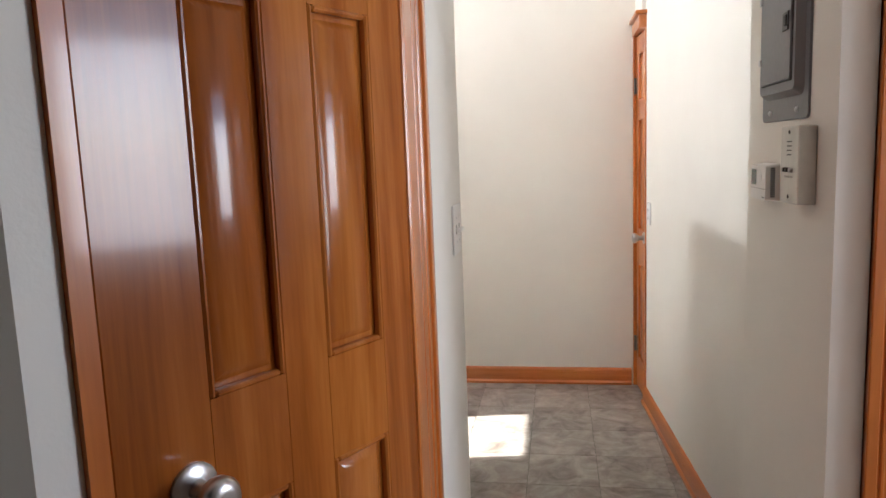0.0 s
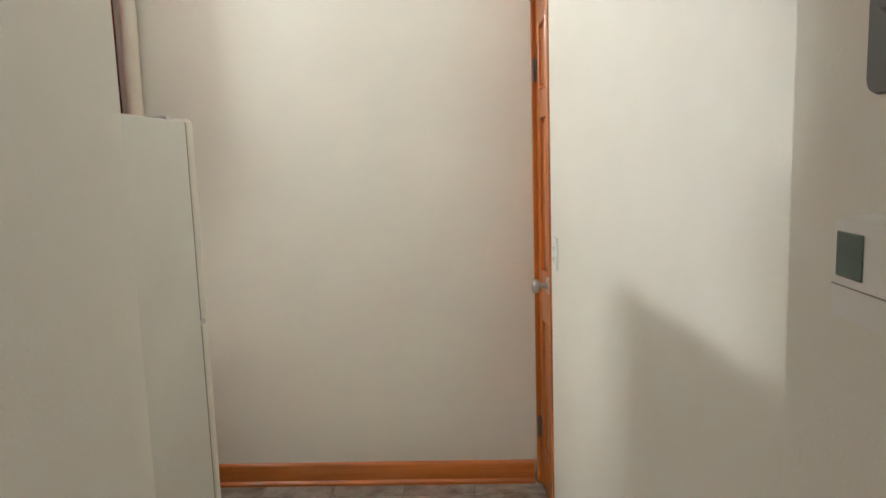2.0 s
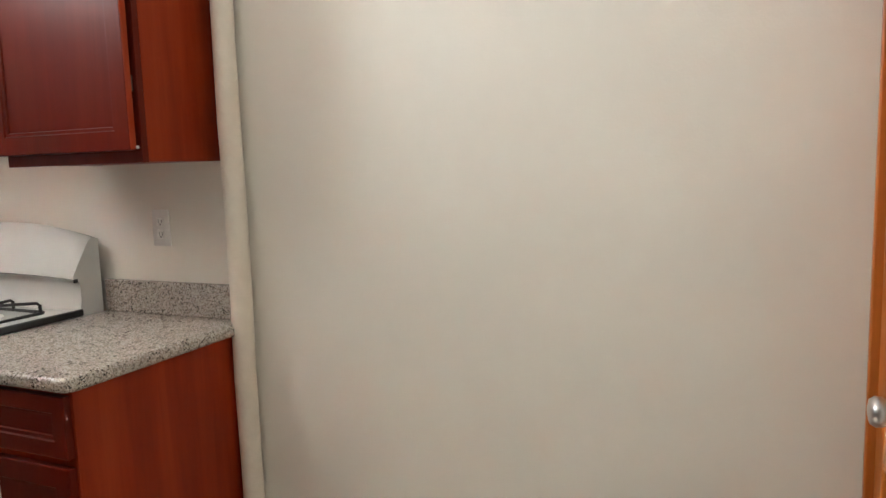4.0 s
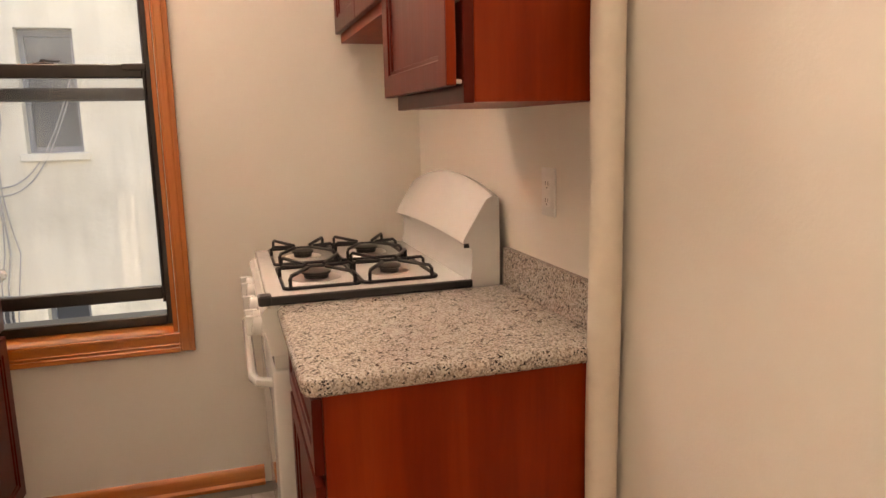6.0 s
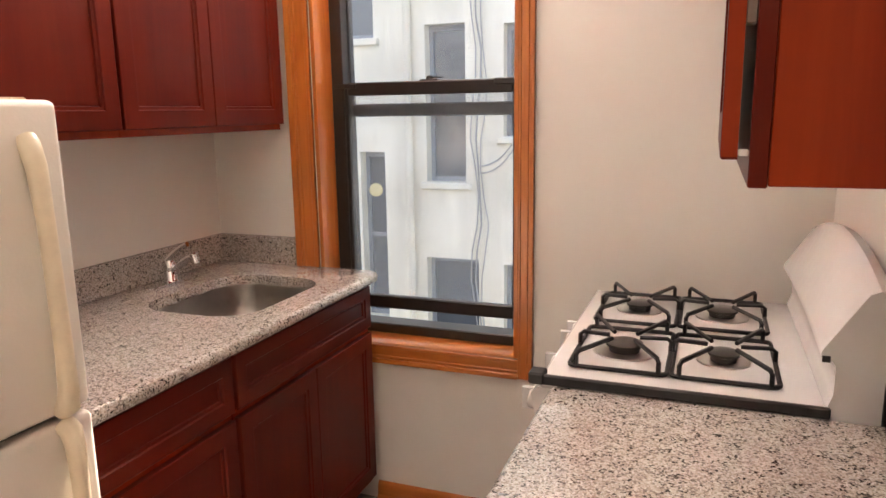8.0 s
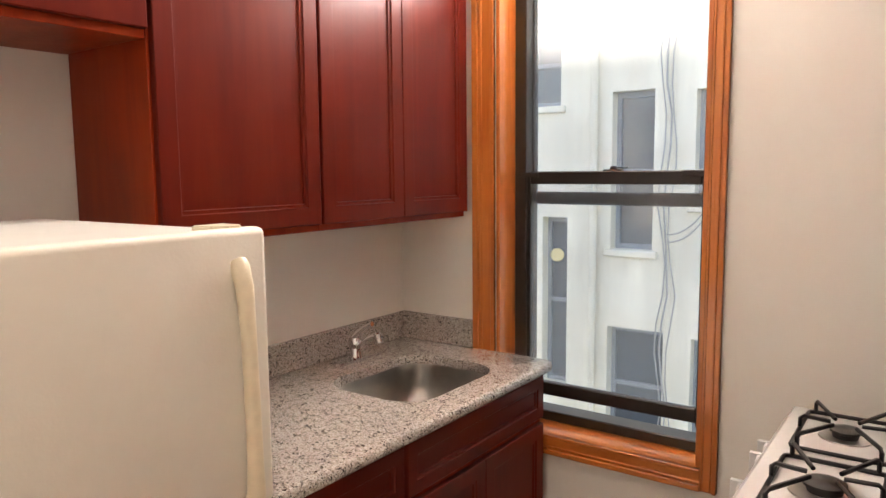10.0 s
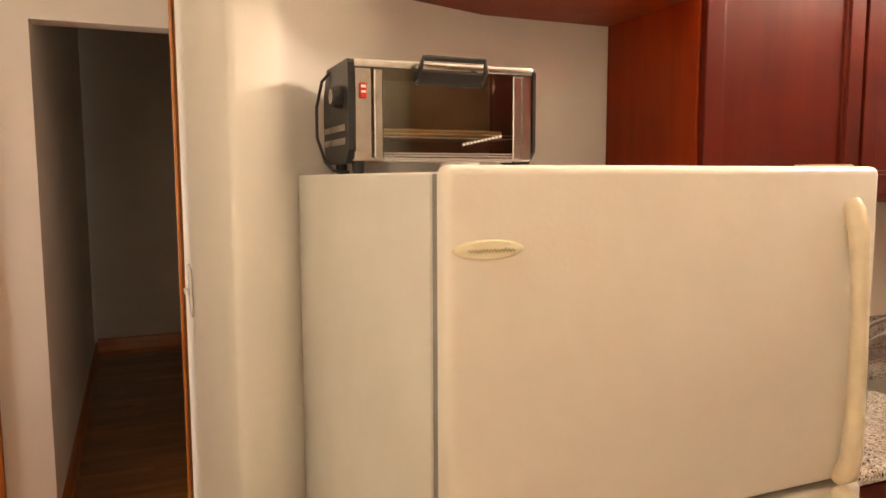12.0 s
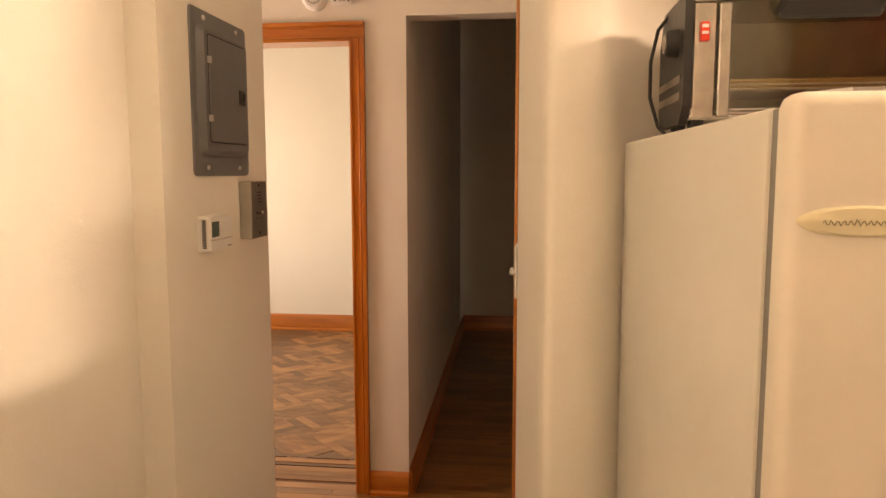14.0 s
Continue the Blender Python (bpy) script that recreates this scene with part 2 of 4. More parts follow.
# ---- mesh helpers ----
def box(bm, x0, y0, z0, x1, y1, z1, bev=0.0, seg=2):
    vs = [bm.verts.new((x, y, z)) for z in (z0, z1) for x, y in ((x0, y0), (x1, y0), (x1, y1), (x0, y1))]
    fs = [bm.faces.new([vs[i] for i in q]) for q in ((3, 2, 1, 0), (4, 5, 6, 7), (0, 1, 5, 4), (1, 2, 6, 5), (2, 3, 7, 6), (3, 0, 4, 7))]
    if bev:
        es = list({e for f in fs for e in f.edges})
        bmesh.ops.bevel(bm, geom=es, offset=bev, segments=seg, affect="EDGES", profile=0.5)
    return vs


def prism(bm, poly, z0, z1, bev=0.0):
    """A flat outline in x and y, raised from z0 to z1."""
    lo = [bm.verts.new((x, y, z0)) for x, y in poly]
    hi = [bm.verts.new((x, y, z1)) for x, y in poly]
    k = len(poly)
    fs = [bm.faces.new(lo[::-1]), bm.faces.new(hi)] + [bm.faces.new((lo[i], lo[(i + 1) % k], hi[(i + 1) % k], hi[i])) for i in range(k)]
    if bev:
        bmesh.ops.bevel(bm, geom=list(fs[1].edges), offset=bev, segments=2, affect="EDGES")
    return fs


def profile(bm, pts, axis, a, b):
    """A closed outline in the two other axes, drawn along axis from a to b."""
    def at(p, q):
        return {"x": (q, p[0], p[1]), "y": (p[0], q, p[1])}[axis]
    lo, hi = [bm.verts.new(at(p, a)) for p in pts], [bm.verts.new(at(p, b)) for p in pts]
    k = len(pts)
    fs = [bm.faces.new(lo[::-1]), bm.faces.new(hi)] + [bm.faces.new((lo[i], lo[(i + 1) % k], hi[(i + 1) % k], hi[i])) for i in range(k)]
    bmesh.ops.recalc_face_normals(bm, faces=fs)


def tube(bm, pts, r, seg=10, closed=False):
    """A round bar along a line of points."""
    pts = [Vector(p) for p in pts]
    rings, k, side = [], len(pts), None
    for i, p in enumerate(pts):
        a, b = pts[(i - 1) % k if closed else max(i - 1, 0)], pts[(i + 1) % k if closed else min(i + 1, k - 1)]
        d = (b - a).normalized()
        if side is None:
            side = d.orthogonal().normalized()
        side = (side - d * side.dot(d)).normalized()
        up = d.cross(side)
        rr = r[i] if isinstance(r, (list, tuple)) else r
        rings.append([bm.verts.new(p + (side * math.cos(t) + up * math.sin(t)) * rr) for t in (2 * math.pi * j / seg for j in range(seg))])
    for i in range(k if closed else k - 1):
        A, B = rings[i], rings[(i + 1) % k]
        for j in range(seg):
            bm.faces.new((A[j], A[(j + 1) % seg], B[(j + 1) % seg], B[j]))
    if not closed:
        bm.faces.new(rings[0][::-1]), bm.faces.new(rings[-1])


def lathe(bm, centre, axis, rings, seg=24):
    """Round shape: rings of (distance along axis, radius)."""
    axis = Vector(axis).normalized()
    side = axis.orthogonal().normalized()
    up = axis.cross(side)
    prev = None
    for h, r in rings:
        ring = [bm.verts.new(Vector(centre) + axis * h + (side * math.cos(t) + up * math.sin(t)) * max(r, 1e-4)) for t in (2 * math.pi * j / seg for j in range(seg))]
        if prev:
            for j in range(seg):
                bm.faces.new((prev[j], prev[(j + 1) % seg], ring[(j + 1) % seg], ring[j]))
        else:
            bm.faces.new(ring[::-1])
        prev = ring
    bm.faces.new(prev)


def rounded(x0, y0, x1, y1, r, seg=6):
    pts = []
    for cx, cy, a0 in ((x1 - r, y1 - r, 0), (x0 + r, y1 - r, 90), (x0 + r, y0 + r, 180), (x1 - r, y0 + r, 270)):
        pts += [(cx + r * math.cos(radians(a0 + 90 * i / seg)), cy + r * math.sin(radians(a0 + 90 * i / seg))) for i in range(seg + 1)]
    return pts


def mesh_of(name, bm, material, smooth=35):
    bmesh.ops.recalc_face_normals(bm, faces=bm.faces)
    me = bpy.data.meshes.new(name)
    bm.to_mesh(me)
    bm.free()
    me.materials.append(MATS[material])
    if smooth:
        me.shade_smooth()
        me.set_sharp_from_angle(angle=radians(smooth))
    return me


def part(name, bm, material, parent=None, label="", smooth=35):
    ob = new(name, mesh_of(name, bm, material, smooth))
    if parent:
        ob.parent = parent
        if parent.type == "EMPTY":
            ob.matrix_parent_inverse = parent.matrix_basis.inverted()
    return tagged(ob, label=label)


def thing(name, at, label, category, group="", kind=""):
    e = new(name)
    e.matrix_basis = Matrix.Translation(at)
    e.empty_display_size = 0.1
    return tagged(e, label, category, group, kind)


def setting(name, bm, material, label, category, smooth=35):
    return tagged(part(name, bm, material, None, "", smooth), label, category, kind="structure")


def boxes(*rows):
    bm = bmesh.new()
    for r in rows:
        box(bm, *r)
    return bm

# ---- structure ----
FZ, CZ = -0.03, 3.0
bm = boxes((-2.2, 1.70, FZ, -1.95, 2.285, CZ), (-2.2, 3.06, FZ, -1.95, 4.15, CZ), (-2.2, 2.285, FZ, -1.95, 3.06, 0.585), (-2.2, 2.285, 2.78, -1.95, 3.06, CZ))
setting("wall_west", bm, "wall_paint", "cream painted kitchen wall with a window opening", "wall")
setting("wall_north", boxes((-1.95, 4.0, FZ, 1.6, 4.15, CZ)), "wall_paint", "smooth cream painted kitchen wall behind the stove", "wall")
bm = bmesh.new()
prism(bm, [(-1.95, 1.83), (-0.25, 1.83), (0.22, 1.992), (0.278, 2.022), (0.30, 2.052), (0.33, 2.068), (0.392, 2.075), (0.405, 2.072), (0.4115, 2.06), (0.420, 1.99), (0.4505, 1.74), (0.459, 1.68), (0.463, 1.645), (0.465, 1.61), (0.465, 0.99), (0.36, 0.99), (0.36, 1.70), (-1.95, 1.70)], FZ, CZ)
setting("wall_south", bm, "wall_paint", "cream painted wall behind the refrigerator, bending to a rounded outer corner", "wall", 50)
bm = bmesh.new()
prism(bm, [(1.236, 1.225), (1.236, 1.842), (1.31, 1.842), (1.185, 3.675), (1.5, 3.675), (1.5, 1.36), (1.37, 1.36), (1.37, 1.225)], FZ, CZ)
box(bm, 1.164, 3.675, 2.03, 1.5, 4.0, CZ)
box(bm, 1.30, 3.675, FZ, 1.5, 4.0, 2.03)
box(bm, 2.22, 1.225, FZ, 2.6, 1.36, CZ)
box(bm, 1.37, 1.225, 2.05, 2.22, 1.36, CZ)
setting("wall_east", bm, "wall_paint", "cream painted wall with a shallow projection for the electrical panel", "wall", 0)
bm = bmesh.new()
prism(bm, [(0.967, 0.27), (1.20, 0.27), (1.20, 0.15), (1.17, 0.15), (1.17, -3.0), (1.05, -3.0)], FZ, CZ)
box(bm, 1.20, 0.15, 2.03, 1.97, 0.27, CZ)
box(bm, 1.97, 0.15, FZ, 4.1, 0.27, CZ)
box(bm, -0.05, 0.15, 2.10, 0.967, 0.27, CZ)
setting("wall_hall", bm, "wall_paint", "cream wall with a cased doorway beside an open hall", "wall", 0)
setting("wall_hall_west", boxes((-0.2, -3.3, FZ, -0.05, 1.70, CZ), (-0.05, 0.995, FZ, 0.36, 1.10, CZ)), "wall_paint", "cream painted wall of the narrow hall", "wall")
setting("wall_hall_end", boxes((-0.05, -3.3, FZ, 1.11, -3.17, CZ)), "wall_paint", "cream wall at the end of the dark hall", "wall")
setting("wall_parquet_south", boxes((1.11, -3.15, FZ, 4.1, -3.0, CZ)), "wall_paint", "bright cream wall of the parquet room", "wall")
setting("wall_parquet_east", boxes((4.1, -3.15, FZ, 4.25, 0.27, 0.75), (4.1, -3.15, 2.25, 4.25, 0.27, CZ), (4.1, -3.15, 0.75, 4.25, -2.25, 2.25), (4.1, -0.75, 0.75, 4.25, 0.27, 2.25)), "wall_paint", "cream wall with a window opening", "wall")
setting("wall_vestibule_east", boxes((2.6, 0.27, FZ, 2.75, 1.36, 0.92), (2.6, 0.27, 2.18, 2.75, 1.36, CZ), (2.6, 0.27, 0.92, 2.75, 0.40, 2.18), (2.6, 1.04, 0.92, 2.75, 1.36, 2.18)), "wall_paint", "cream wall with a window lighting the entry", "wall")
setting("ceiling", boxes((-2.2, -3.3, CZ, 4.25, 4.15, CZ + 0.12)), "ceiling_paint", "plain white painted ceiling", "ceiling")
floor = setting("floor", boxes((-2.2, 1.0, FZ - 0.12, 2.75, 4.15, FZ - 0.004)), "grout", "mottled grey-brown stone-look tile floor", "floor")
hall_floor = setting("hall_floor", boxes((-0.2, -3.3, FZ - 0.12, 1.11, 1.0, FZ - 0.004), (1.11, 0.20, FZ - 0.12, 2.75, 1.0, FZ - 0.004)), "hall_floor_base", "varnished oak strip floor in the hall", "floor")
parquet_floor = setting("parquet_floor", boxes((1.11, -3.15, FZ - 0.12, 4.25, 0.20, FZ - 0.004)), "parquet_dark", "oak parquet floor in a woven pattern", "floor")


def base_y(bm, x0, x1, y, side, top=0.07):
    """A moulded baseboard along x on a wall at y, facing side."""
    t = side
    profile(bm, [(y, FZ), (y + t * 0.024, FZ), (y + t * 0.024, FZ + 0.012), (y + t * 0.015, FZ + 0.022), (y + t * 0.013, top - 0.018), (y + t * 0.006, top - 0.004), (y, top)], "x", x0, x1)


def base_x(bm, y0, y1, x, side, top=0.07):
    t = side
    profile(bm, [(x, FZ), (x + t * 0.024, FZ), (x + t * 0.024, FZ + 0.012), (x + t * 0.015, FZ + 0.022), (x + t * 0.013, top - 0.018), (x + t * 0.006, top - 0.004), (x, top)], "y", y0, y1)


bm = bmesh.new()
base_y(bm, -0.43, 1.14, 4.0, -1)
setting("baseboard_north", bm, "pine_x", "orange varnished pine baseboard", "baseboard")
bm = bmesh.new()
base_x(bm, 2.50, 3.33, -1.95, 1, 0.045)
setting("baseboard_west", bm, "pine_y", "orange varnished pine baseboard under the window", "baseboard")
bm = bmesh.new()
base_x(bm, 0, 1.845, 0, -1)
for v in bm.verts:
    k = v.co.y / 1.845
    v.co.x, v.co.y = v.co.x + 1.31 - 0.1265 * k, 1.842 + v.co.y
setting("baseboard_east", bm, "pine_y", "orange varnished pine baseboard along the skewed wall", "baseboard")
bm = bmesh.new()
base_y(bm, 0.967, 1.145, 0.27, 1, 0.08)
setting("baseboard_pier", bm, "pine_x", "orange varnished pine baseboard", "baseboard")
bm = bmesh.new()
base_x(bm, 0, 3.42, 0, -1, 0.09)
for v in bm.verts:
    k = v.co.y / 3.42
    v.co.x, v.co.y = v.co.x + 0.967 + 0.084 * k, 0.26 - v.co.y
setting("baseboard_hall", bm, "pine_y", "orange varnished pine baseboard along the hall", "baseboard")
bm = bmesh.new()
base_y(bm, -0.05, 1.04, -3.17, 1, 0.11)
setting("baseboard_hall_end", bm, "pine_x", "orange varnished pine baseboard at the hall's end", "baseboard")
bm = bmesh.new()
base_y(bm, 1.17, 4.1, -3.0, 1, 0.12)
setting("baseboard_parquet", bm, "pine_x", "orange pine baseboard in the parquet room", "baseboard")
bm = bmesh.new()
base_x(bm, 1.16, 1.62, 0.465, 1)
setting("baseboard_switch_wall", bm, "pine_y", "orange varnished pine baseboard", "baseboard")


def strip(bm, u0, u1, z0, z1, plane, axis, side, inner):
    """An upright casing board between u0 and u1 on a wall plane; inner (+1 or -1) is the way of the opening."""
    w = u1 - u0
    for a, b, t in ((0.0, 1.0, 0.013), (0.0, 0.26, 0.022), (0.34, 0.44, 0.017), (0.84, 1.0, 0.017)):
        if inner < 0:
            a, b = 1 - b, 1 - a
        p, q = sorted((plane, plane + side * t))
        if axis == "y":
            box(bm, p, u0 + w * a, z0, q, u0 + w * b, z1, 0.002, 1)
        else:
            box(bm, u0 + w * a, p, z0, u0 + w * b, q, z1, 0.002, 1)


def lintel(bm, u0, u1, z0, z1, plane, axis, side, under=True):
    h = z1 - z0
    for a, b, t in ((0.0, 1.0, 0.014), (0.74, 1.0, 0.023), (0.56, 0.66, 0.018), (0.0, 0.16, 0.018)):
        if not under:
            a, b = 1 - b, 1 - a
        p, q = sorted((plane, plane + side * t))
        if axis == "y":
            box(bm, p, u0, z0 + h * a, q, u1, z0 + h * b, 0.002, 1)
        else:
            box(bm, u0, p, z0 + h * a, u1, q, z0 + h * b, 0.002, 1)


# ---- doorway to the parquet room ----
dw = thing("door_frame", (1.58, 0.21, FZ), "orange varnished pine door frame of the open doorway", "door frame", kind="structure")
bm = bmesh.new()
strip(bm, 1.146, 1.212, FZ, 2.012, 0.27, "x", 1, 1)
part("casing", bm, "pine_v", dw)
bm = bmesh.new()
strip(bm, 1.958, 2.024, FZ, 2.012, 0.27, "x", 1, -1)
part("casing", bm, "pine_v", dw)
bm = bmesh.new()
lintel(bm, 1.146, 2.024, 2.012, 2.08, 0.27, "x", 1)
part("head_casing", bm, "pine_x", dw)
part("jamb", boxes((1.2005, 0.14, FZ, 1.216, 0.272, 2.015)), "pine_v", dw)
part("jamb", boxes((1.954, 0.14, FZ, 1.9695, 0.272, 2.015)), "pine_v", dw)
part("jamb", boxes((1.216, 0.14, 2.0, 1.954, 0.272, 2.0155)), "pine_x", dw)
hg = part("hinge", boxes((1.216, 0.16, 1.66, 1.2185, 0.20, 1.75)), "steel_zinc", dw, "small steel hinge leaf")

# ---- panelled wooden doors ----


def panel_door(name, at, width, height, z0, columns, rows, label, category, material, turn):
    """Panelled leaf: columns of (left, right) and rows of (bottom, top); local x runs from the hinge, front faces -y."""
    d = tagged(new(name), label, category, kind="structure")
    d.matrix_basis = Matrix.Translation(at) @ Matrix.Rotation(turn, 4, "Z")
    bm = bmesh.new()
    xs = [0.0] + [v for c in columns for v in c] + [width]
    zs = [z0] + [v for r in rows for v in r] + [z0 + height]
    for i in range(0, len(xs) - 1, 2):
        box(bm, xs[i], 0, z0, xs[i + 1], 0.035, z0 + height, 0.0015, 1)
    for l, r in columns:
        for i in range(0, len(zs) - 1, 2):
            box(bm, l, 0.0005, zs[i], r, 0.0345, zs[i + 1])
    leaf = new("leaf", mesh_of("leaf", bm, material))
    leaf.parent = d
    for l, r in columns:
        for b, t in rows:
            bm = bmesh.new()
            box(bm, l, 0.013, b, r, 0.022, t)
            m = min(0.03, (r - l) * 0.24)
            o = [(l + m * 0.55, b + m * 0.55), (r - m * 0.55, b + m * 0.55), (r - m * 0.55, t - m * 0.55), (l + m * 0.55, t - m * 0.55)]
            q = [(l + m, b + m), (r - m, b + m), (r - m, t - m), (l + m, t - m)]
            A = [bm.verts.new((x, 0.013, z)) for x, z in o]
            B = [bm.verts.new((x, 0.005, z)) for x, z in q]
            for i in range(4):
                bm.faces.new((A[i], A[(i + 1) % 4], B[(i + 1) % 4], B[i]))
            bm.faces.new(B)
            for xa, xb, za, zb in ((l, l + 0.009, b, t), (r - 0.009, r, b, t), (l + 0.009, r - 0.009, b, b + 0.009), (l + 0.009, r - 0.009, t - 0.009, t)):
                box(bm, xa, -0.002, za, xb, 0.013, zb, 0.003, 1)
            p = new("panel", mesh_of("panel", bm, material))
            p.parent = d
    return d


def door_knob(d, x, z, front=True):
    bm = bmesh.new()
    lathe(bm, (x, 0, z), (0, -1, 0), [(0, 0.033), (0.004, 0.033), (0.008, 0.028), (0.010, 0.014), (0.03, 0.012), (0.036, 0.02), (0.045, 0.027), (0.056, 0.028), (0.064, 0.023), (0.067, 0.012), (0.066, 0.0)])
    k = new("door_knob", mesh_of("door_knob", bm, "steel_zinc", 50))
    k.parent = d
    tagged(k, label="round satin steel knob")


# closet door in the angled wall at the hall's corner
ux, uy, nx, ny = -0.45, -0.893, -0.893, 0.45


def angled(s, n):
    return 0.470 + ux * s + nx * n, 0.972 + uy * s + ny * n


bm = bmesh.new()
prism(bm, [angled(0, 0.042), angled(0.575, 0.042), angled(0.575, 0.004), angled(0.625, 0.004), (-0.05, 0.52), (-0.05, 0.98), (0.352, 0.988)], FZ, CZ)
setting("wall_angled", bm, "wall_paint", "pale painted angled wall that holds the closet door", "wall", 0)
bm = bmesh.new()
prism(bm, [angled(0.549, 0.0415), angled(0.549, -0.006), angled(0.5745, -0.006), angled(0.5745, 0.0415)], FZ, 2.06)
setting("trim_closet", bm, "pine_v", "narrow orange pine stop beside the closet door", "trim")
ROWS6 = [(FZ + 0.22, 0.925), (1.085, 1.60), (1.72, 1.93)]
d1 = panel_door("door_1", (0.470, 0.972, 0), 0.545, 2.05, FZ + 0.01, [(0.076, 0.203), (0.287, 0.412)], ROWS6, "glossy orange-brown varnished panelled wooden door, shut", "door", "door_wood", math.atan2(-0.893, -0.45))
door_knob(d1, 0.447, 0.982)
for ob in d1.children:
    for v in ob.data.vertices:
        v.co.y = -v.co.y
    ob.data.flip_normals()
cf = thing("closet_frame", (0.478, 1.06, FZ), "orange varnished pine casing at the wall's end", "door frame", kind="structure")
part("casing", boxes((0.4655, 1.05, FZ, 0.476, 1.155, 2.06, 0.003, 1), (0.4655, 1.125, FZ, 0.482, 1.155, 2.06, 0.004, 2), (0.4655, 1.085, FZ, 0.479, 1.10, 2.06, 0.003, 1)), "pine_v", cf)
part("jamb", boxes((0.352, 0.974, FZ, 0.476, 0.9885, 2.06, 0.003, 1), (0.4655, 0.9885, FZ, 0.4755, 1.05, 2.06, 0.002, 1)), "pine_v", cf)

# narrow closet door at the end of the skewed wall
d2 = panel_door("door_2", (1.168, 3.972, 0), 0.285, 2.0, FZ + 0.01, [(0.06, 0.225)], [(0.16, 0.72), (0.91, 1.53), (1.63, 1.885)], "narrow orange varnished panelled closet door, shut", "door", "pine_v", math.atan2(-1, 0.0655))
door_knob(d2, 0.24, 0.885)
for hz in (0.231, 1.715):
    bm = bmesh.new()
    tube(bm, [(-0.004, -0.008, hz - 0.045), (-0.004, -0.008, hz + 0.045)], 0.007, 8)
    box(bm, -0.002, -0.0035, hz - 0.043, 0.022, 0.0, hz + 0.043)
    h = new("hinge", mesh_of("hinge", bm, "hinge_bronze"))
    h.parent = d2
    tagged(h, label="dark bronze hinge")
cf2 = thing("closet_casing", (1.17, 3.84, 2.0), "orange pine head casing with a projecting crown", "door frame", kind="structure")
part("head_casing", boxes((1.146, 3.66, 1.985, 1.19, 3.995, 2.05, 0.003, 1), (1.130, 3.645, 2.05, 1.19, 3.995, 2.072, 0.005, 2)), "pine_y", cf2)
part("jamb", boxes((1.150, 3.978, FZ, 1.30, 3.998, 1.985, 0.003, 1)), "pine_v", cf2)
part("jamb", boxes((1.178, 3.664, FZ, 1.30, 3.676, 1.985, 0.002, 1)), "pine_v", cf2)

# entry door in the wall beside the panel
d3 = panel_door("door_3", (1.385, 1.255, 0), 0.82, 2.05, FZ + 0.01, [(0.11, 0.36), (0.46, 0.71)], ROWS6, "orange-brown varnished panelled entry door, shut", "door", "door_wood", 0.0)
door_knob(d3, 0.76, 0.97)
ef = thing("entry_frame", (1.8, 1.22, FZ), "orange varnished pine door casing", "door frame", kind="structure")
bm = bmesh.new()
strip(bm, 1.30, 1.385, FZ, 2.05, 1.225, "x", -1, 1)
part("casing", bm, "pine_v", ef)
bm = bmesh.new()
strip(bm, 2.205, 2.29, FZ, 2.05, 1.225, "x", -1, -1)
part("casing", bm, "pine_v", ef)
bm = bmesh.new()
lintel(bm, 1.30, 2.29, 2.05, 2.13, 1.225, "x", -1)
part("head_casing", bm, "pine_x", ef)

# ---- kitchen window ----
w = thing("window_1", (-2.0, 2.66, 0.6), "black double-hung sash window in an orange pine frame, slightly raised", "window", kind="structure")
bm = bmesh.new()
strip(bm, 2.19, 2.283, 0.54, 2.82, -1.95, "y", 1, 1)
part("casing", bm, "pine_v", w)
bm = bmesh.new()
strip(bm, 3.063, 3.115, 0.54, 2.82, -1.95, "y", 1, -1)
part("casing", bm, "pine_v", w)
bm = bmesh.new()
lintel(bm, 2.283, 3.063, 0.54, 0.612, -1.95, "y", 1, False)
part("casing", bm, "pine_y", w)
bm = bmesh.new()
lintel(bm, 2.283, 3.063, 2.75, 2.82, -1.95, "y", 1)
part("casing", bm, "pine_y", w)
part("jamb", boxes((-2.19, 2.2855, 0.612, -1.948, 2.302, 2.75, 0.002, 1)), "pine_v", w)
part("jamb", boxes((-2.19, 3.0435, 0.612, -1.948, 3.0595, 2.75, 0.002, 1)), "pine_v", w)
part("window_sill", boxes((-2.19, 2.302, 0.587, -1.937, 3.0435, 0.612, 0.004, 2)), "pine_y", w)
fr = part("window_frame", boxes((-2.16, 2.302, 0.613, -2.062, 2.350, 2.76, 0.003, 1), (-2.16, 3.015, 0.613, -2.075, 3.043, 2.76, 0.003, 1), (-2.16, 2.338, 0.613, -2.07, 3.015, 0.652, 0.004, 1), (-2.16, 2.338, 2.71, -2.075, 3.015, 2.76)), "black_frame", w)
low = part("lower_sash", boxes((-2.108, 2.338, 0.70, -2.076, 2.362, 1.575, 0.003, 1), (-2.108, 3.005, 0.70, -2.076, 3.015, 1.575, 0.002, 1), (-2.108, 2.362, 0.712, -2.076, 3.005, 0.762, 0.004, 1), (-2.115, 2.362, 1.53, -2.07, 3.005, 1.578, 0.004, 1), (-2.11, 2.31, 1.556, -2.06, 2.40, 1.574, 0.003, 1), (-2.11, 2.94, 1.556, -2.06, 3.02, 1.580, 0.003, 1)), "black_frame", w, "black lower sash raised a few centimetres")
part("pane", boxes((-2.094, 2.362, 0.762, -2.090, 3.005, 1.53)), "glass", low).visible_shadow = False
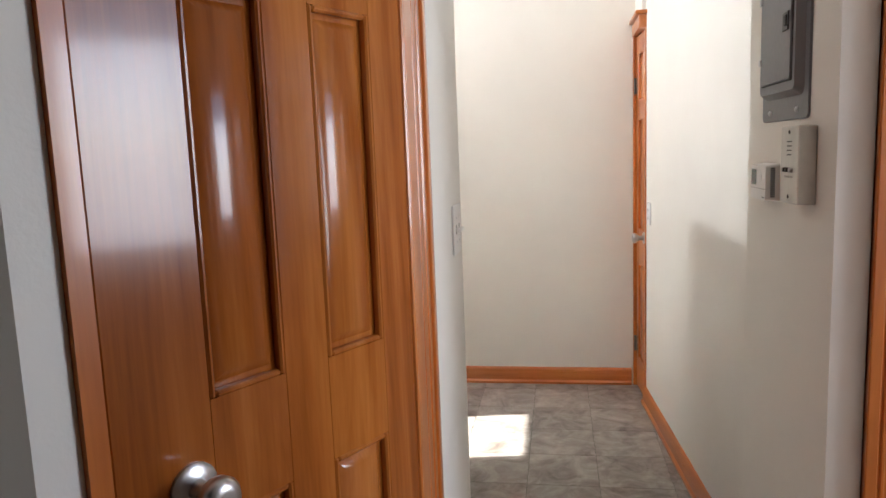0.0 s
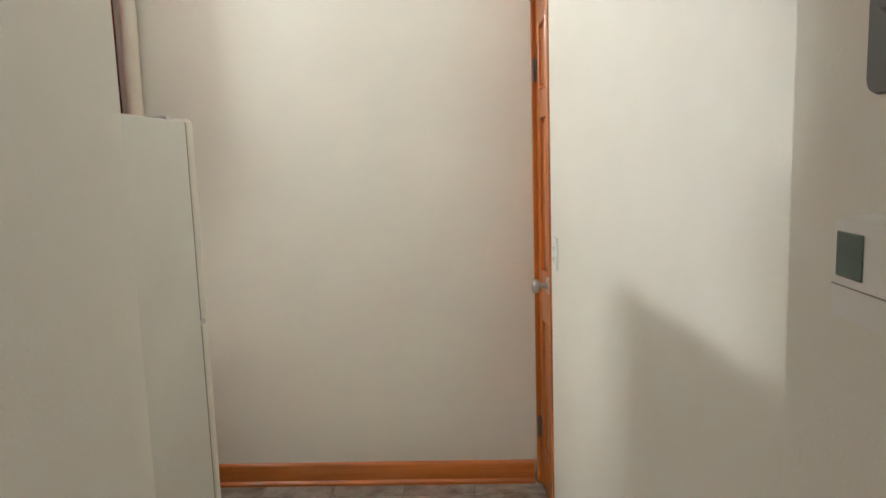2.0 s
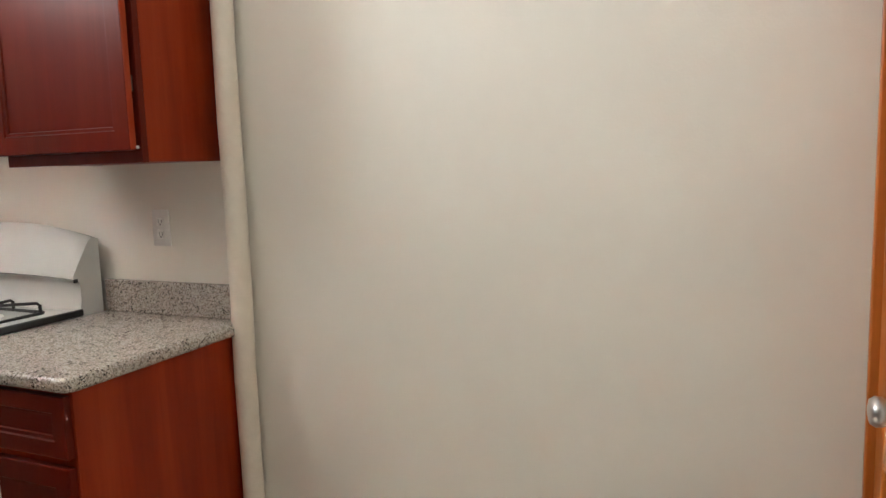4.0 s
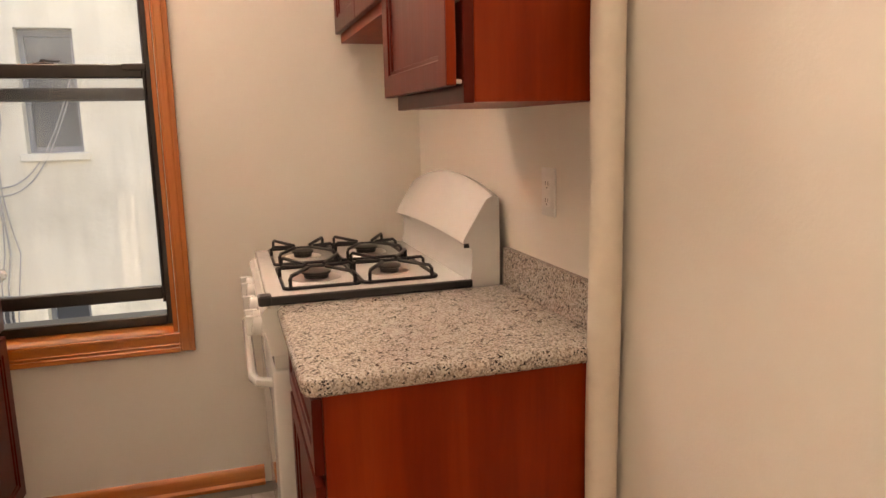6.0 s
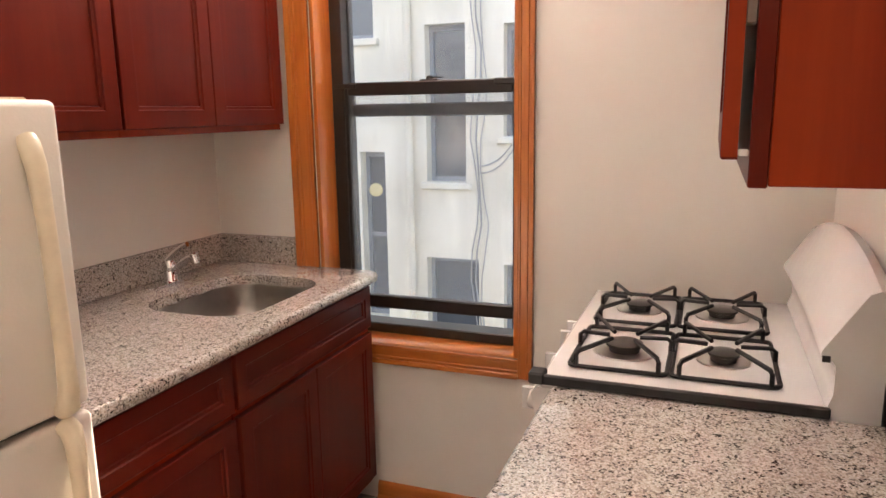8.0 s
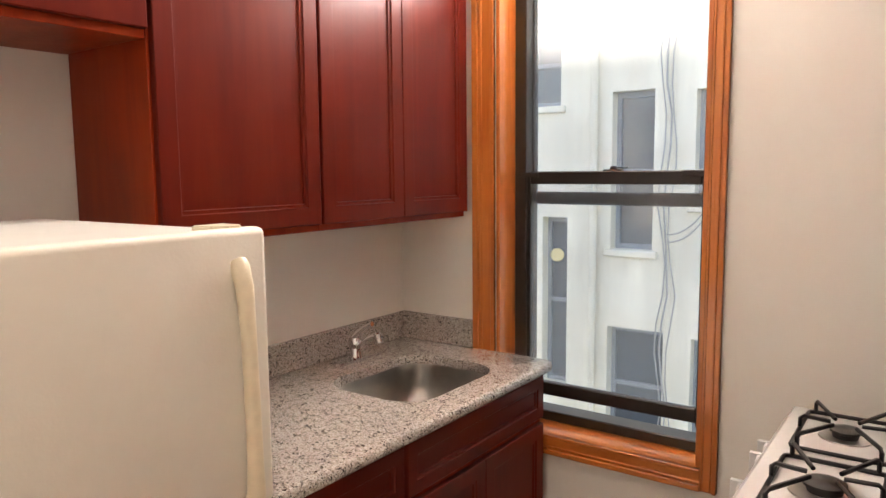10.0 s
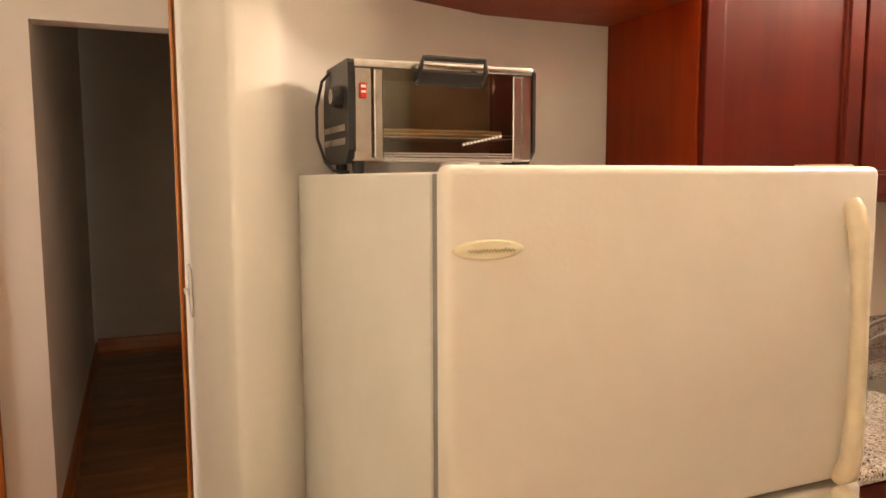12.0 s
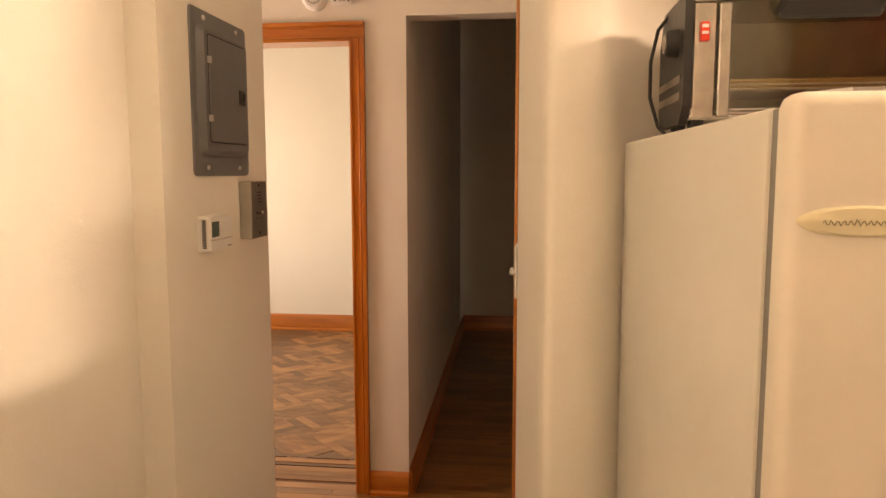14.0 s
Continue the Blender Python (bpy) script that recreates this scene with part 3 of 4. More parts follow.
up = part("upper_sash", boxes((-2.15, 2.338, 1.45, -2.118, 2.356, 2.71, 0.002, 1), (-2.15, 3.005, 1.45, -2.118, 3.015, 2.71, 0.002, 1), (-2.15, 2.356, 1.452, -2.12, 3.005, 1.500, 0.012, 2)), "grey_frame", w, "blue-grey upper sash with a rounded bottom rail")
part("pane", boxes((-2.136, 2.356, 1.50, -2.132, 3.005, 2.71)), "glass", up).visible_shadow = False
bm = boxes((-2.10, 2.655, 1.578, -2.075, 2.725, 1.584, 0.002, 1), (-2.098, 2.70, 1.586, -2.082, 2.742, 1.592, 0.002, 1))
lathe(bm, (-2.09, 2.69, 1.582), (0, 0, 1), [(0, 0.014), (0.010, 0.013), (0.014, 0.008)], 14)
part("sash_lock", bm, "black_plastic", w, "small dark sash lock")


# ---- cabinets ----
def cab_front(name, x0, x1, z0, z1, y, face, parent, rail=0.052, drawer=False):
    """A framed cabinet door or drawer front in a plane of y, facing +1 or -1, with a recessed panel."""
    bm, prev = bmesh.new(), None
    for inset, d in ((0, 0), (0, 0.017), (0.0025, 0.019), (rail - 0.002, 0.019), (rail, 0.0165), (rail + 0.001, 0.0145), (rail + 0.009, 0.0135), (rail + 0.011, 0.0085)):
        ring = [bm.verts.new((x, y + face * d, z)) for x, z in ((x0 + inset, z0 + inset), (x1 - inset, z0 + inset), (x1 - inset, z1 - inset), (x0 + inset, z1 - inset))]
        if prev:
            for i in range(4):
                bm.faces.new((prev[i], prev[(i + 1) % 4], ring[(i + 1) % 4], ring[i]))
        else:
            bm.faces.new(ring)
        prev = ring
    bm.faces.new(prev)
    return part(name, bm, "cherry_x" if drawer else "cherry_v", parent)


def carcass(name, x0, x1, y0, y1, z0, z1, label, group, toe=None):
    c = thing(name, ((x0 + x1) / 2, (y0 + y1) / 2, z0), label, "cabinet", group)
    if name == "base_cabinet" and x0 < -1.5:
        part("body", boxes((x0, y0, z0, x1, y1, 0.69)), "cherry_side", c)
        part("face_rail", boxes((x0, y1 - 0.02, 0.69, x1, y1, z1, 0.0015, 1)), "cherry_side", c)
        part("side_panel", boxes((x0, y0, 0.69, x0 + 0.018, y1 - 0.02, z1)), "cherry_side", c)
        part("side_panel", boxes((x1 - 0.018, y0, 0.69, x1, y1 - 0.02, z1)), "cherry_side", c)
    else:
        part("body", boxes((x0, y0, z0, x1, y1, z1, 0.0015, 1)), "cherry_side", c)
    return c


# sink run
B = "base cabinets under the sink counter"
for x0, x1, nm in ((-1.10, -0.545, 1), (-1.90, -1.102, 2)):
    c = carcass("base_cabinet", x0, x1, 1.832, 2.50, 0.075, 0.858, "dark cherry base cabinet with framed doors below a drawer front", B)
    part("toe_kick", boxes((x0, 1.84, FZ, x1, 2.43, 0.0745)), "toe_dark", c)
    cab_front("drawer_front", x0 + 0.008, x1 - 0.004, 0.695, 0.848, 2.501, 1, c, 0.042, True)
    if nm == 1:
        cab_front("door", x0 + 0.008, x1 - 0.004, 0.10, 0.672, 2.501, 1, c)
    else:
        m = (x0 + x1) / 2
        cab_front("door", x0 + 0.008, m - 0.001, 0.10, 0.672, 2.501, 1, c)
        cab_front("door", m + 0.001, x1 - 0.006, 0.10, 0.672, 2.501, 1, c)


def counter(name, outer, hole, z0, z1, soft, label):
    """A stone slab with an optional cut-out; edges that lie in soft are rounded."""
    bm = bmesh.new()

    def loop(pts):
        vs = [bm.verts.new((x, y, z1)) for x, y in pts]
        return [bm.edges.new((vs[i], vs[(i + 1) % len(vs)])) for i in range(len(vs))]
    es = loop(outer) + (loop(hole) if hole else [])
    fs = [f for f in bmesh.ops.triangle_fill(bm, edges=es, use_beauty=True)["geom"] if isinstance(f, bmesh.types.BMFace)]
    ex = bmesh.ops.extrude_face_region(bm, geom=fs)["geom"]
    for v in ex:
        if isinstance(v, bmesh.types.BMVert):
            v.co.z = z0
    bmesh.ops.recalc_face_normals(bm, faces=bm.faces)
    pick = [e for e in bm.edges if abs(e.verts[0].co.z - e.verts[1].co.z) < 1e-6 and len(e.link_faces) == 2 and abs(e.link_faces[0].normal.dot(e.link_faces[1].normal)) < 0.3 and all(soft(v.co) for v in e.verts)]
    bmesh.ops.bevel(bm, geom=pick, offset=0.0145, segments=4, affect="EDGES", profile=0.5)
    return tagged(part(name, bm, "granite", None, "", 40), label, "countertop")


front = [(-1.945, 1.832), (-0.50, 1.832), (-0.50, 2.545), (-1.90, 2.545), (-1.916, 2.542), (-1.93, 2.532), (-1.937, 2.515)]
counter("sink_counter", front, rounded(-1.755, 2.03, -1.255, 2.43, 0.12, 7), 0.860, 0.895, lambda c: c.y > 2.5, "speckled grey-pink granite countertop with a sink cut-out")
sp = tagged(part("backsplash", boxes((-1.925, 1.831, 0.8955, -0.50, 1.850, 1.003, 0.002, 1)), "granite"), "low granite backsplash behind the sink", "backsplash")
tagged(part("backsplash", boxes((-1.949, 1.831, 0.8955, -1.926, 2.188, 1.003, 0.002, 1)), "granite"), "low granite backsplash returning to the window casing", "backsplash")
bm = bmesh.new()
prev = None
for z, g in ((0.8595, -0.004), (0.78, 0.0), (0.72, 0.012), (0.705, 0.03)):
    ring = [bm.verts.new((x, y, z)) for x, y in rounded(-1.755 + g, 2.03 + g, -1.255 - g, 2.43 - g, 0.12, 7)]
    if prev:
        for i in range(len(ring)):
            bm.faces.new((prev[i], prev[(i + 1) % len(ring)], ring[(i + 1) % len(ring)], ring[i]))
    prev = ring
bm.faces.new(prev)
sk = thing("sink", (-1.52, 2.23, 0.705), "undermounted stainless steel sink bowl", "sink")
bowl = part("bowl", bm, "stainless", sk, "", 60)
bm = bmesh.new()
lathe(bm, (-1.52, 2.23, 0.7055), (0, 0, 1), [(0, 0.045), (0.003, 0.044), (0.004, 0.034), (0.001, 0.03), (0.0008, 0.0)])
part("drain", bm, "chrome", sk)
# tap
tp = thing("faucet", (-1.55, 1.93, 0.897), "chrome single-lever kitchen faucet on a long deck plate", "faucet")
bm = bmesh.new()
prism(bm, [(x, y) for x, y in rounded(-1.675, 1.898, -1.425, 1.957, 0.029, 6)], 0.8955, 0.907, 0.004)
part("deck_plate", bm, "chrome", tp)
bm = bmesh.new()
lathe(bm, (-1.545, 1.928, 0.907), (0, 0, 1), [(0, 0.027), (0.006, 0.0235), (0.034, 0.022), (0.036, 0.0205), (0.040, 0.0205), (0.042, 0.0225), (0.060, 0.0225), (0.072, 0.018), (0.078, 0.0)])
part("column", bm, "chrome", tp)
bm = bmesh.new()
tube(bm, [(-1.545, 1.938, 0.938), (-1.546, 1.962, 0.957), (-1.547, 1.988, 0.978), (-1.548, 2.010, 0.992), (-1.549, 2.030, 0.996)], [0.015, 0.0145, 0.0135, 0.0125, 0.012], 14)
part("spout", bm, "chrome", tp)
bm = bmesh.new()
lathe(bm, (-1.549, 2.030, 1.008), (0, 0.25, -1), [(0, 0.010), (0.004, 0.0145), (0.016, 0.0145), (0.018, 0.0125), (0.034, 0.0125), (0.036, 0.0105)], 16)
part("aerator", bm, "chrome", tp)
bm = bmesh.new()
tube(bm, [(-1.545, 1.926, 0.976), (-1.546, 1.944, 0.998), (-1.548, 1.968, 1.018), (-1.550, 1.994, 1.034), (-1.551, 2.006, 1.038)], [0.017, 0.0125, 0.009, 0.008, 0.0095], 12)
part("lever", bm, "chrome", tp)

# upper cabinets
U = "upper cabinets over the sink"
c = carcass("wall_cabinet", -1.13, -0.612, 1.832, 2.18, 1.412, 2.42, "dark cherry wall cabinet with one framed door", U)
cab_front("door", -1.126, -0.618, 1.432, 2.41, 2.181, 1, c)
c = carcass("wall_cabinet", -1.888, -1.132, 1.832, 2.18, 1.412, 2.42, "dark cherry wall cabinet with a pair of framed doors", U)
cab_front("door", -1.884, -1.508, 1.432, 2.41, 2.181, 1, c)
cab_front("door", -1.506, -1.136, 1.432, 2.41, 2.181, 1, c)
c = carcass("wall_cabinet", -0.610, 0.115, 1.832, 2.18, 1.885, 2.42, "dark cherry wall cabinet above the refrigerator", U)
cab_front("door", -0.606, -0.2485, 1.905, 2.41, 2.181, 1, c)
cab_front("door", -0.2465, 0.111, 1.905, 2.41, 2.181, 1, c)
U = "upper cabinets over the stove"
c = carcass("wall_cabinet", -1.06, -0.54, 3.7215, 3.998, 1.378, 2.42, "dark cherry wall cabinet, its framed door not quite shut", U)
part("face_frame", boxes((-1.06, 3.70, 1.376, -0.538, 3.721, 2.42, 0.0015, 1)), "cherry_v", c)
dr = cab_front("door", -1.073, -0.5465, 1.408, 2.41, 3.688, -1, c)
# thin strip in the brighter cherry stands in for light on the door's edge
part("edge_band", boxes((-0.5463, 3.6695, 1.411, -0.5450, 3.6878, 2.407)), "cherry_side", dr, "door edge catching the light, coloured a brighter orange-brown")
part("hinge", boxes((-0.585, 3.6882, 1.56, -0.552, 3.6998, 1.60, 0.001, 1)), "hinge_bronze", dr, "small brass-grey cup hinge")
part("bumper", boxes((-0.552, 3.6882, 1.412, -0.546, 3.6998, 1.420, 0.0015, 1)), "white_plastic", dr)
c = carcass("wall_cabinet", -1.90, -1.062, 3.70, 3.998, 1.638, 2.42, "short dark cherry wall cabinet above the stove", U)
cab_front("door", -1.892, -1.497, 1.668, 2.41, 3.698, -1, c)
cab_front("door", -1.495, -1.080, 1.668, 2.41, 3.698, -1, c)

# counter beside the stove
c = carcass("base_cabinet", -1.042, -0.505, 3.405, 3.998, 0.075, 0.858, "cherry base cabinet with a drawer, plain red-brown end panel", "")
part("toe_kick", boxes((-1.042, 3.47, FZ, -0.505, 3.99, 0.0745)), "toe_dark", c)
cab_front("drawer_front", -1.036, -0.513, 0.695, 0.845, 3.404, -1, c, 0.042, True)
cab_front("door", -1.036, -0.513, 0.10, 0.672, 3.404, -1, c)
counter("stove_counter", [(-1.045, 3.998), (-1.045, 3.365), (-0.50, 3.365), (-0.482, 3.372), (-0.472, 3.387), (-0.470, 3.405), (-0.470, 3.925), (-0.50, 3.998)], None, 0.860, 0.898, lambda c: c.y < 3.41 or c.x > -0.48, "speckled granite countertop with a rounded edge beside the stove")
tagged(part("backsplash", boxes((-1.045, 3.978, 0.8985, -0.497, 3.999, 1.003, 0.002, 1)), "granite"), "low granite backsplash against the wall", "backsplash")
bm = bmesh.new()
tube(bm, [(-0.466 + 0.003 * math.sin(i * 1.7), 3.960, FZ + i * (CZ - FZ) / 12) for i in range(13)], [0.0325 + 0.0008 * math.sin(i * 2.3) for i in range(13)], 18)
tagged(part("riser_pipe", bm, "pipe_paint", None, "", 60), "vertical heating pipe thickly painted cream", "pipe")

# ---- stove ----
SX0, SX1, SY0 = -1.822, -1.050, 3.335
st = thing("gas_stove", (-1.436, 3.65, FZ), "white enamelled gas range with black cast-iron grates", "stove")
part("body", boxes((SX0 + 0.004, 3.40, FZ + 0.02, SX1 - 0.004, 3.968, 0.885, 0.004, 1)), "enamel", st)
bm = boxes((SX0, SY0 + 0.01, 0.885, SX1, 3.90, 0.915, 0.008, 3))
part("cooktop", bm, "enamel", st)
bm = bmesh.new()
profile(bm, [(3.402, 0.884), (3.340, 0.890), (3.325, 0.875), (3.345, 0.765), (3.402, 0.765)], "x", SX0, SX1)
part("control_panel", bm, "enamel", st)
part("edge_guard", boxes((SX1 - 0.004, SY0 - 0.005, 0.899, SX1 + 0.008, 3.89, 0.921, 0.003, 1), (SX1 - 0.03, SY0 - 0.014, 0.899, SX1 + 0.012, SY0 + 0.02, 0.925, 0.004, 1)), "charcoal_guard", st, "black filler strip along the counter")
for kx in (-1.125, -1.195, -1.36, -1.555, -1.65):
    bm = bmesh.new()
    lathe(bm, (kx, 3.336, 0.828), (0, -1, 0.18), [(0, 0.029), (0.006, 0.0285), (0.010, 0.024), (0.030, 0.0225), (0.033, 0.019)])
    box(bm, kx - 0.006, 3.288, 0.806, kx + 0.006, 3.322, 0.858, 0.002, 1)
    part("knob", bm, "enamel", st)
part("vent_panel", boxes((SX0 + 0.01, 3.352, 0.725, SX1 - 0.01, 3.402, 0.763, 0.003, 1)), "enamel", st)
for i in range(15):
    x = SX0 + 0.06 + i * 0.046
    for z in (0.736, 0.745, 0.754):
        if i % 4 != 3:
            part("vent_slot", boxes((x, 3.3505, z, x + 0.040, 3.353, z + 0.004)), "slot_black", st)
od = part("oven_door", boxes((SX0 + 0.006, 3.345, 0.21, SX1 - 0.006, 3.399, 0.72, 0.008, 3)), "enamel", st)
part("oven_window", boxes((-1.70, 3.343, 0.31, -1.17, 3.347, 0.60, 0.001, 1)), "oven_glass", od, "grey oven window")
bm = bmesh.new()
tube(bm, [(SX0 + 0.05, 3.347, 0.678), (SX0 + 0.055, 3.31, 0.682), (SX0 + 0.09, 3.297, 0.684), (SX1 - 0.09, 3.297, 0.684), (SX1 - 0.055, 3.31, 0.682), (SX1 - 0.05, 3.347, 0.678)], 0.0135, 10)
part("oven_handle", bm, "enamel", od)
part("broiler_drawer", boxes((SX0 + 0.006, 3.35, 0.05, SX1 - 0.006, 3.399, 0.20, 0.008, 3)), "enamel", st)
# back guard: a swelling head over a recessed strip, its top arched
bm = bmesh.new()
N = 16
rows = []
for i in range(N + 1):
    u = i / N
    x = SX0 + (SX1 - SX0) * u
    arch = 0.048 * (1 - (2 * u - 1) ** 2)
    rows.append([bm.verts.new((x, y, z)) for y, z in ((3.972, 0.80), (3.972, 1.140 + arch), (3.952, 1.146 + arch), (3.935, 1.138 + arch), (3.868, 1.030 + arch * 0.3), (3.866, 1.020 + arch * 0.25), (3.884, 1.012 + arch * 0.25), (3.892, 1.0), (3.892, 0.945), (3.882, 0.915), (3.882, 0.80))])
for i in range(N):
    a, b = rows[i], rows[i + 1]
    for j in range(len(a)):
        bm.faces.new((a[j], a[(j + 1) % len(a)], b[(j + 1) % len(a)], b[j]))
bm.faces.new(rows[0]), bm.faces.new(rows[-1][::-1])
part("back_guard", bm, "enamel", st, "", 40)
part("guard_clip", boxes((SX1 - 0.001, 3.868, 1.008, SX1 + 0.003, 3.882, 1.020)), "black_plastic", st)


def grate(x0, y0, x1, y1):
    bm = bmesh.new()
    z, top, r = 0.922, 0.951, 0.0053
    tube(bm, [(x, y, z) for x, y in rounded(x0, y0, x1, y1, 0.015, 3)], r, 6, True)
    cx, cy = (x0 + x1) / 2, (y0 + y1) / 2
    for sx in (-1, 1):
        for sy in (-1, 1):
            ax, ay = (x0 if sx < 0 else x1), (y0 if sy < 0 else y1)
            ax2 = ax
            ay2 = cy + sy * (y1 - cy) * 0.84
            tube(bm, [(ax2, ay2, z), (ax2, ay2, top - 0.004), (ax2 - sx * 0.008, ay2 - sy * 0.004, top + 0.003), (cx + sx * 0.024, cy + sy * 0.026, top), ], r, 6)
    for sy in (-1, 1):
        ay = y0 if sy < 0 else y1
        tube(bm, [(cx, ay, z), (cx, ay, top - 0.004), (cx, ay - sy * 0.008, top + 0.003), (cx, cy + sy * 0.034, top)], r, 6)
    part("grate", bm, "cast_iron", st, "black cast-iron pan grate", 50)


def burner(x, y, s):
    bm = bmesh.new()
    lathe(bm, (x, y, 0.9152), (0, 0, 1), [(0, 0.072 * s), (0.003, 0.07 * s), (0.002, 0.045 * s), (0.002, 0.0)])
    part("drip_bowl", bm, "drip_aluminium", st)
    bm = bmesh.new()
    lathe(bm, (x, y, 0.917), (0, 0, 1), [(0, 0.034 * s), (0.012, 0.036 * s), (0.014, 0.042 * s), (0.02, 0.042 * s), (0.023, 0.036 * s), (0.024, 0.0)])
    part("burner", bm, "burner_grey", st)


for x0, x1 in ((-1.415, -1.118), (-1.772, -1.475)):
    for y0, y1 in ((3.392, 3.596), (3.604, 3.812)):
        grate(x0, y0, x1, y1)
for x, y, s in ((-1.265, 3.494, 1.0), (-1.265, 3.708, 0.8), (-1.625, 3.494, 0.85), (-1.625, 3.708, 0.95)):
    burner(x, y, s)

# ---- refrigerator ----
RX0, RX1, RZ = -0.430, 0.272, 1.49
rf = thing("refrigerator", (-0.1, 2.38, FZ), "almond white top-freezer refrigerator with pebbled doors", "refrigerator")
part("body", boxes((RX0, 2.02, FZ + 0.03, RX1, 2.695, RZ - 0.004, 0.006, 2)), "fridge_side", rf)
part("base_grille", boxes((RX0 + 0.02, 2.55, FZ, RX1 - 0.02, 2.69, FZ + 0.075)), "print_grey", rf)
part("gasket", boxes((RX0 + 0.004, 2.695, FZ + 0.09, RX1 - 0.004, 2.708, RZ - 0.006)), "gasket_grey", rf)
top = part("freezer_door", boxes((RX0, 2.708, 1.018, RX1, 2.746, RZ + 0.004, 0.012, 4)), "fridge_almond", rf)
bot = part("fridge_door", boxes((RX0, 2.708, FZ + 0.085, RX1, 2.746, 1.006, 0.012, 4)), "fridge_almond", rf)
bm = bmesh.new()
pts = [(x + 0.052, 2.744 + (y - 2.744) * 0.72, z) for x, y, z in ((-0.428, 2.744, 1.028), (-0.427, 2.762, 1.034), (-0.424, 2.774, 1.06), (-0.420, 2.781, 1.12), (-0.418, 2.782, 1.23), (-0.418, 2.778, 1.33), (-0.420, 2.768, 1.40), (-0.422, 2.752, 1.43), (-0.423, 2.742, 1.436))]
tube(bm, pts, [0.018, 0.017, 0.015, 0.013, 0.0125, 0.0125, 0.0145, 0.016, 0.017], 12)
part("handle", bm, "handle_cream", top, "yellowed curved plastic handle", 60)
bm = bmesh.new()
tube(bm, [(x, y, 2.026 - z) for x, y, z in pts], [0.018, 0.017, 0.015, 0.013, 0.0125, 0.0125, 0.0145, 0.016, 0.017], 12)
part("handle", bm, "handle_cream", bot, "yellowed curved plastic handle", 60)
bm = bmesh.new()
lathe(bm, (0, 0, 0), (0, 1, 0), [(0, 0.5), (0.003, 0.49), (0.005, 0.42), (0.0055, 0.0)], 40)
for v in bm.verts:
    v.co = Vector((0.2200 + v.co.x * 0.092, 2.7445 + v.co.y, 1.3965 + v.co.z * 0.024))
bd = part("badge", bm, "badge_ivory", top, "cream oval badge")
bm = bmesh.new()
tube(bm, [(0.2485 - 0.0014 * i, 2.7502, 1.3955 + (0.0022 if i % 17 else 0.0036) * math.sin(i * 1.9)) for i in range(44)], 0.0004, 4)
box(bm, 0.1865, 2.7485, 1.4003, 0.2525, 2.7492, 1.4012)
part("script_mark", bm, "badge_gold", bd)
for hx in (RX1 - 0.06, RX0 + 0.05):
    bm = bmesh.new()
    prism(bm, [(hx - 0.03, 2.66), (hx + 0.03, 2.66), (hx + 0.028, 2.71), (hx + 0.012, 2.73), (hx - 0.012, 2.73), (hx - 0.028, 2.71)], RZ - 0.004, RZ + 0.0075, 0.002)
    part("hinge_cover", bm, "steel_zinc" if hx > 0 else "handle_cream", rf)
part("middle_hinge", boxes((RX1 - 0.05, 2.67, 1.006, RX1 - 0.002, 2.73, 1.018)), "steel_zinc", rf)

# the refrigerator stands a little askew
for ob in rf.children_recursive:
    for v in ob.data.vertices:
        v.co.x -= (v.co.y - 2.02) * 0.0385

# ---- toaster oven on the refrigerator ----
tz = RZ - 0.004
to = thing("toaster_oven", (0.02, 2.13, tz), "old chrome and black countertop toaster oven with glass door", "toaster oven")
X0, X1, Y0, Y1, Z0, Z1 = -0.162, 0.205, 2.03, 2.215, tz + 0.025, tz + 0.205
part("shell", boxes((X0, Y0, Z1 - 0.010, X1, Y1, Z1, 0.003, 1), (X0, Y0, Z0, X1, Y1, Z0 + 0.010, 0.003, 1), (X0, Y0, Z0 + 0.010, X1, Y0 + 0.01, Z1 - 0.010)), "toaster_chrome", to)
part("inner_box", boxes((X0 + 0.01, Y0 + 0.011, Z0 + 0.0105, X1 - 0.035, Y0 + 0.014, Z1 - 0.0105), (X1 - 0.036, Y0 + 0.014, Z0 + 0.0105, X1 - 0.033, Y1 - 0.01, Z1 - 0.0105), (X0 + 0.01, Y0 + 0.014, Z0 + 0.0105, X1 - 0.036, Y1 - 0.012, Z0 + 0.012)), "toaster_inside", to)
for a, b in ((X1, X1 + 0.012), (X0 - 0.006, X0)):
    bm = bmesh.new()
    profile(bm, [(Y0 - 0.002, Z0 + 0.02), (Y0 + 0.02, Z0 - 0.005), (Y1 - 0.02, Z0 - 0.005), (Y1 + 0.006, Z0 + 0.02), (Y1 + 0.006, Z1 - 0.005), (Y1, Z1 + 0.002), (Y0 + 0.03, Z1 + 0.002), (Y0 - 0.002, Z1 - 0.05)], "x", a, b)
    part("side_panel", bm, "black_plastic", to, "black plastic side panel")
for z in (Z0 + 0.03, Z0 + 0.055):
    part("side_trim", boxes((X1 + 0.0115, Y0 + 0.01, z, X1 + 0.014, Y1 - 0.01, z + 0.012)), "toaster_chrome", to)
part("front_post", boxes((X1 - 0.034, Y1 - 0.012, Z0 + 0.002, X1 - 0.001, Y1 + 0.003, Z1 - 0.012, 0.002, 1)), "toaster_chrome", to)
part("front_post", boxes((X0 + 0.001, Y1 - 0.012, Z0 + 0.002, X0 + 0.024, Y1 + 0.003, Z1 - 0.012, 0.002, 1)), "toaster_chrome", to)
part("top_rail", boxes((X0, Y1 - 0.01, Z1 - 0.0115, X1, Y1 + 0.005, Z1 + 0.004, 0.003, 2)), "toaster_chrome", to)
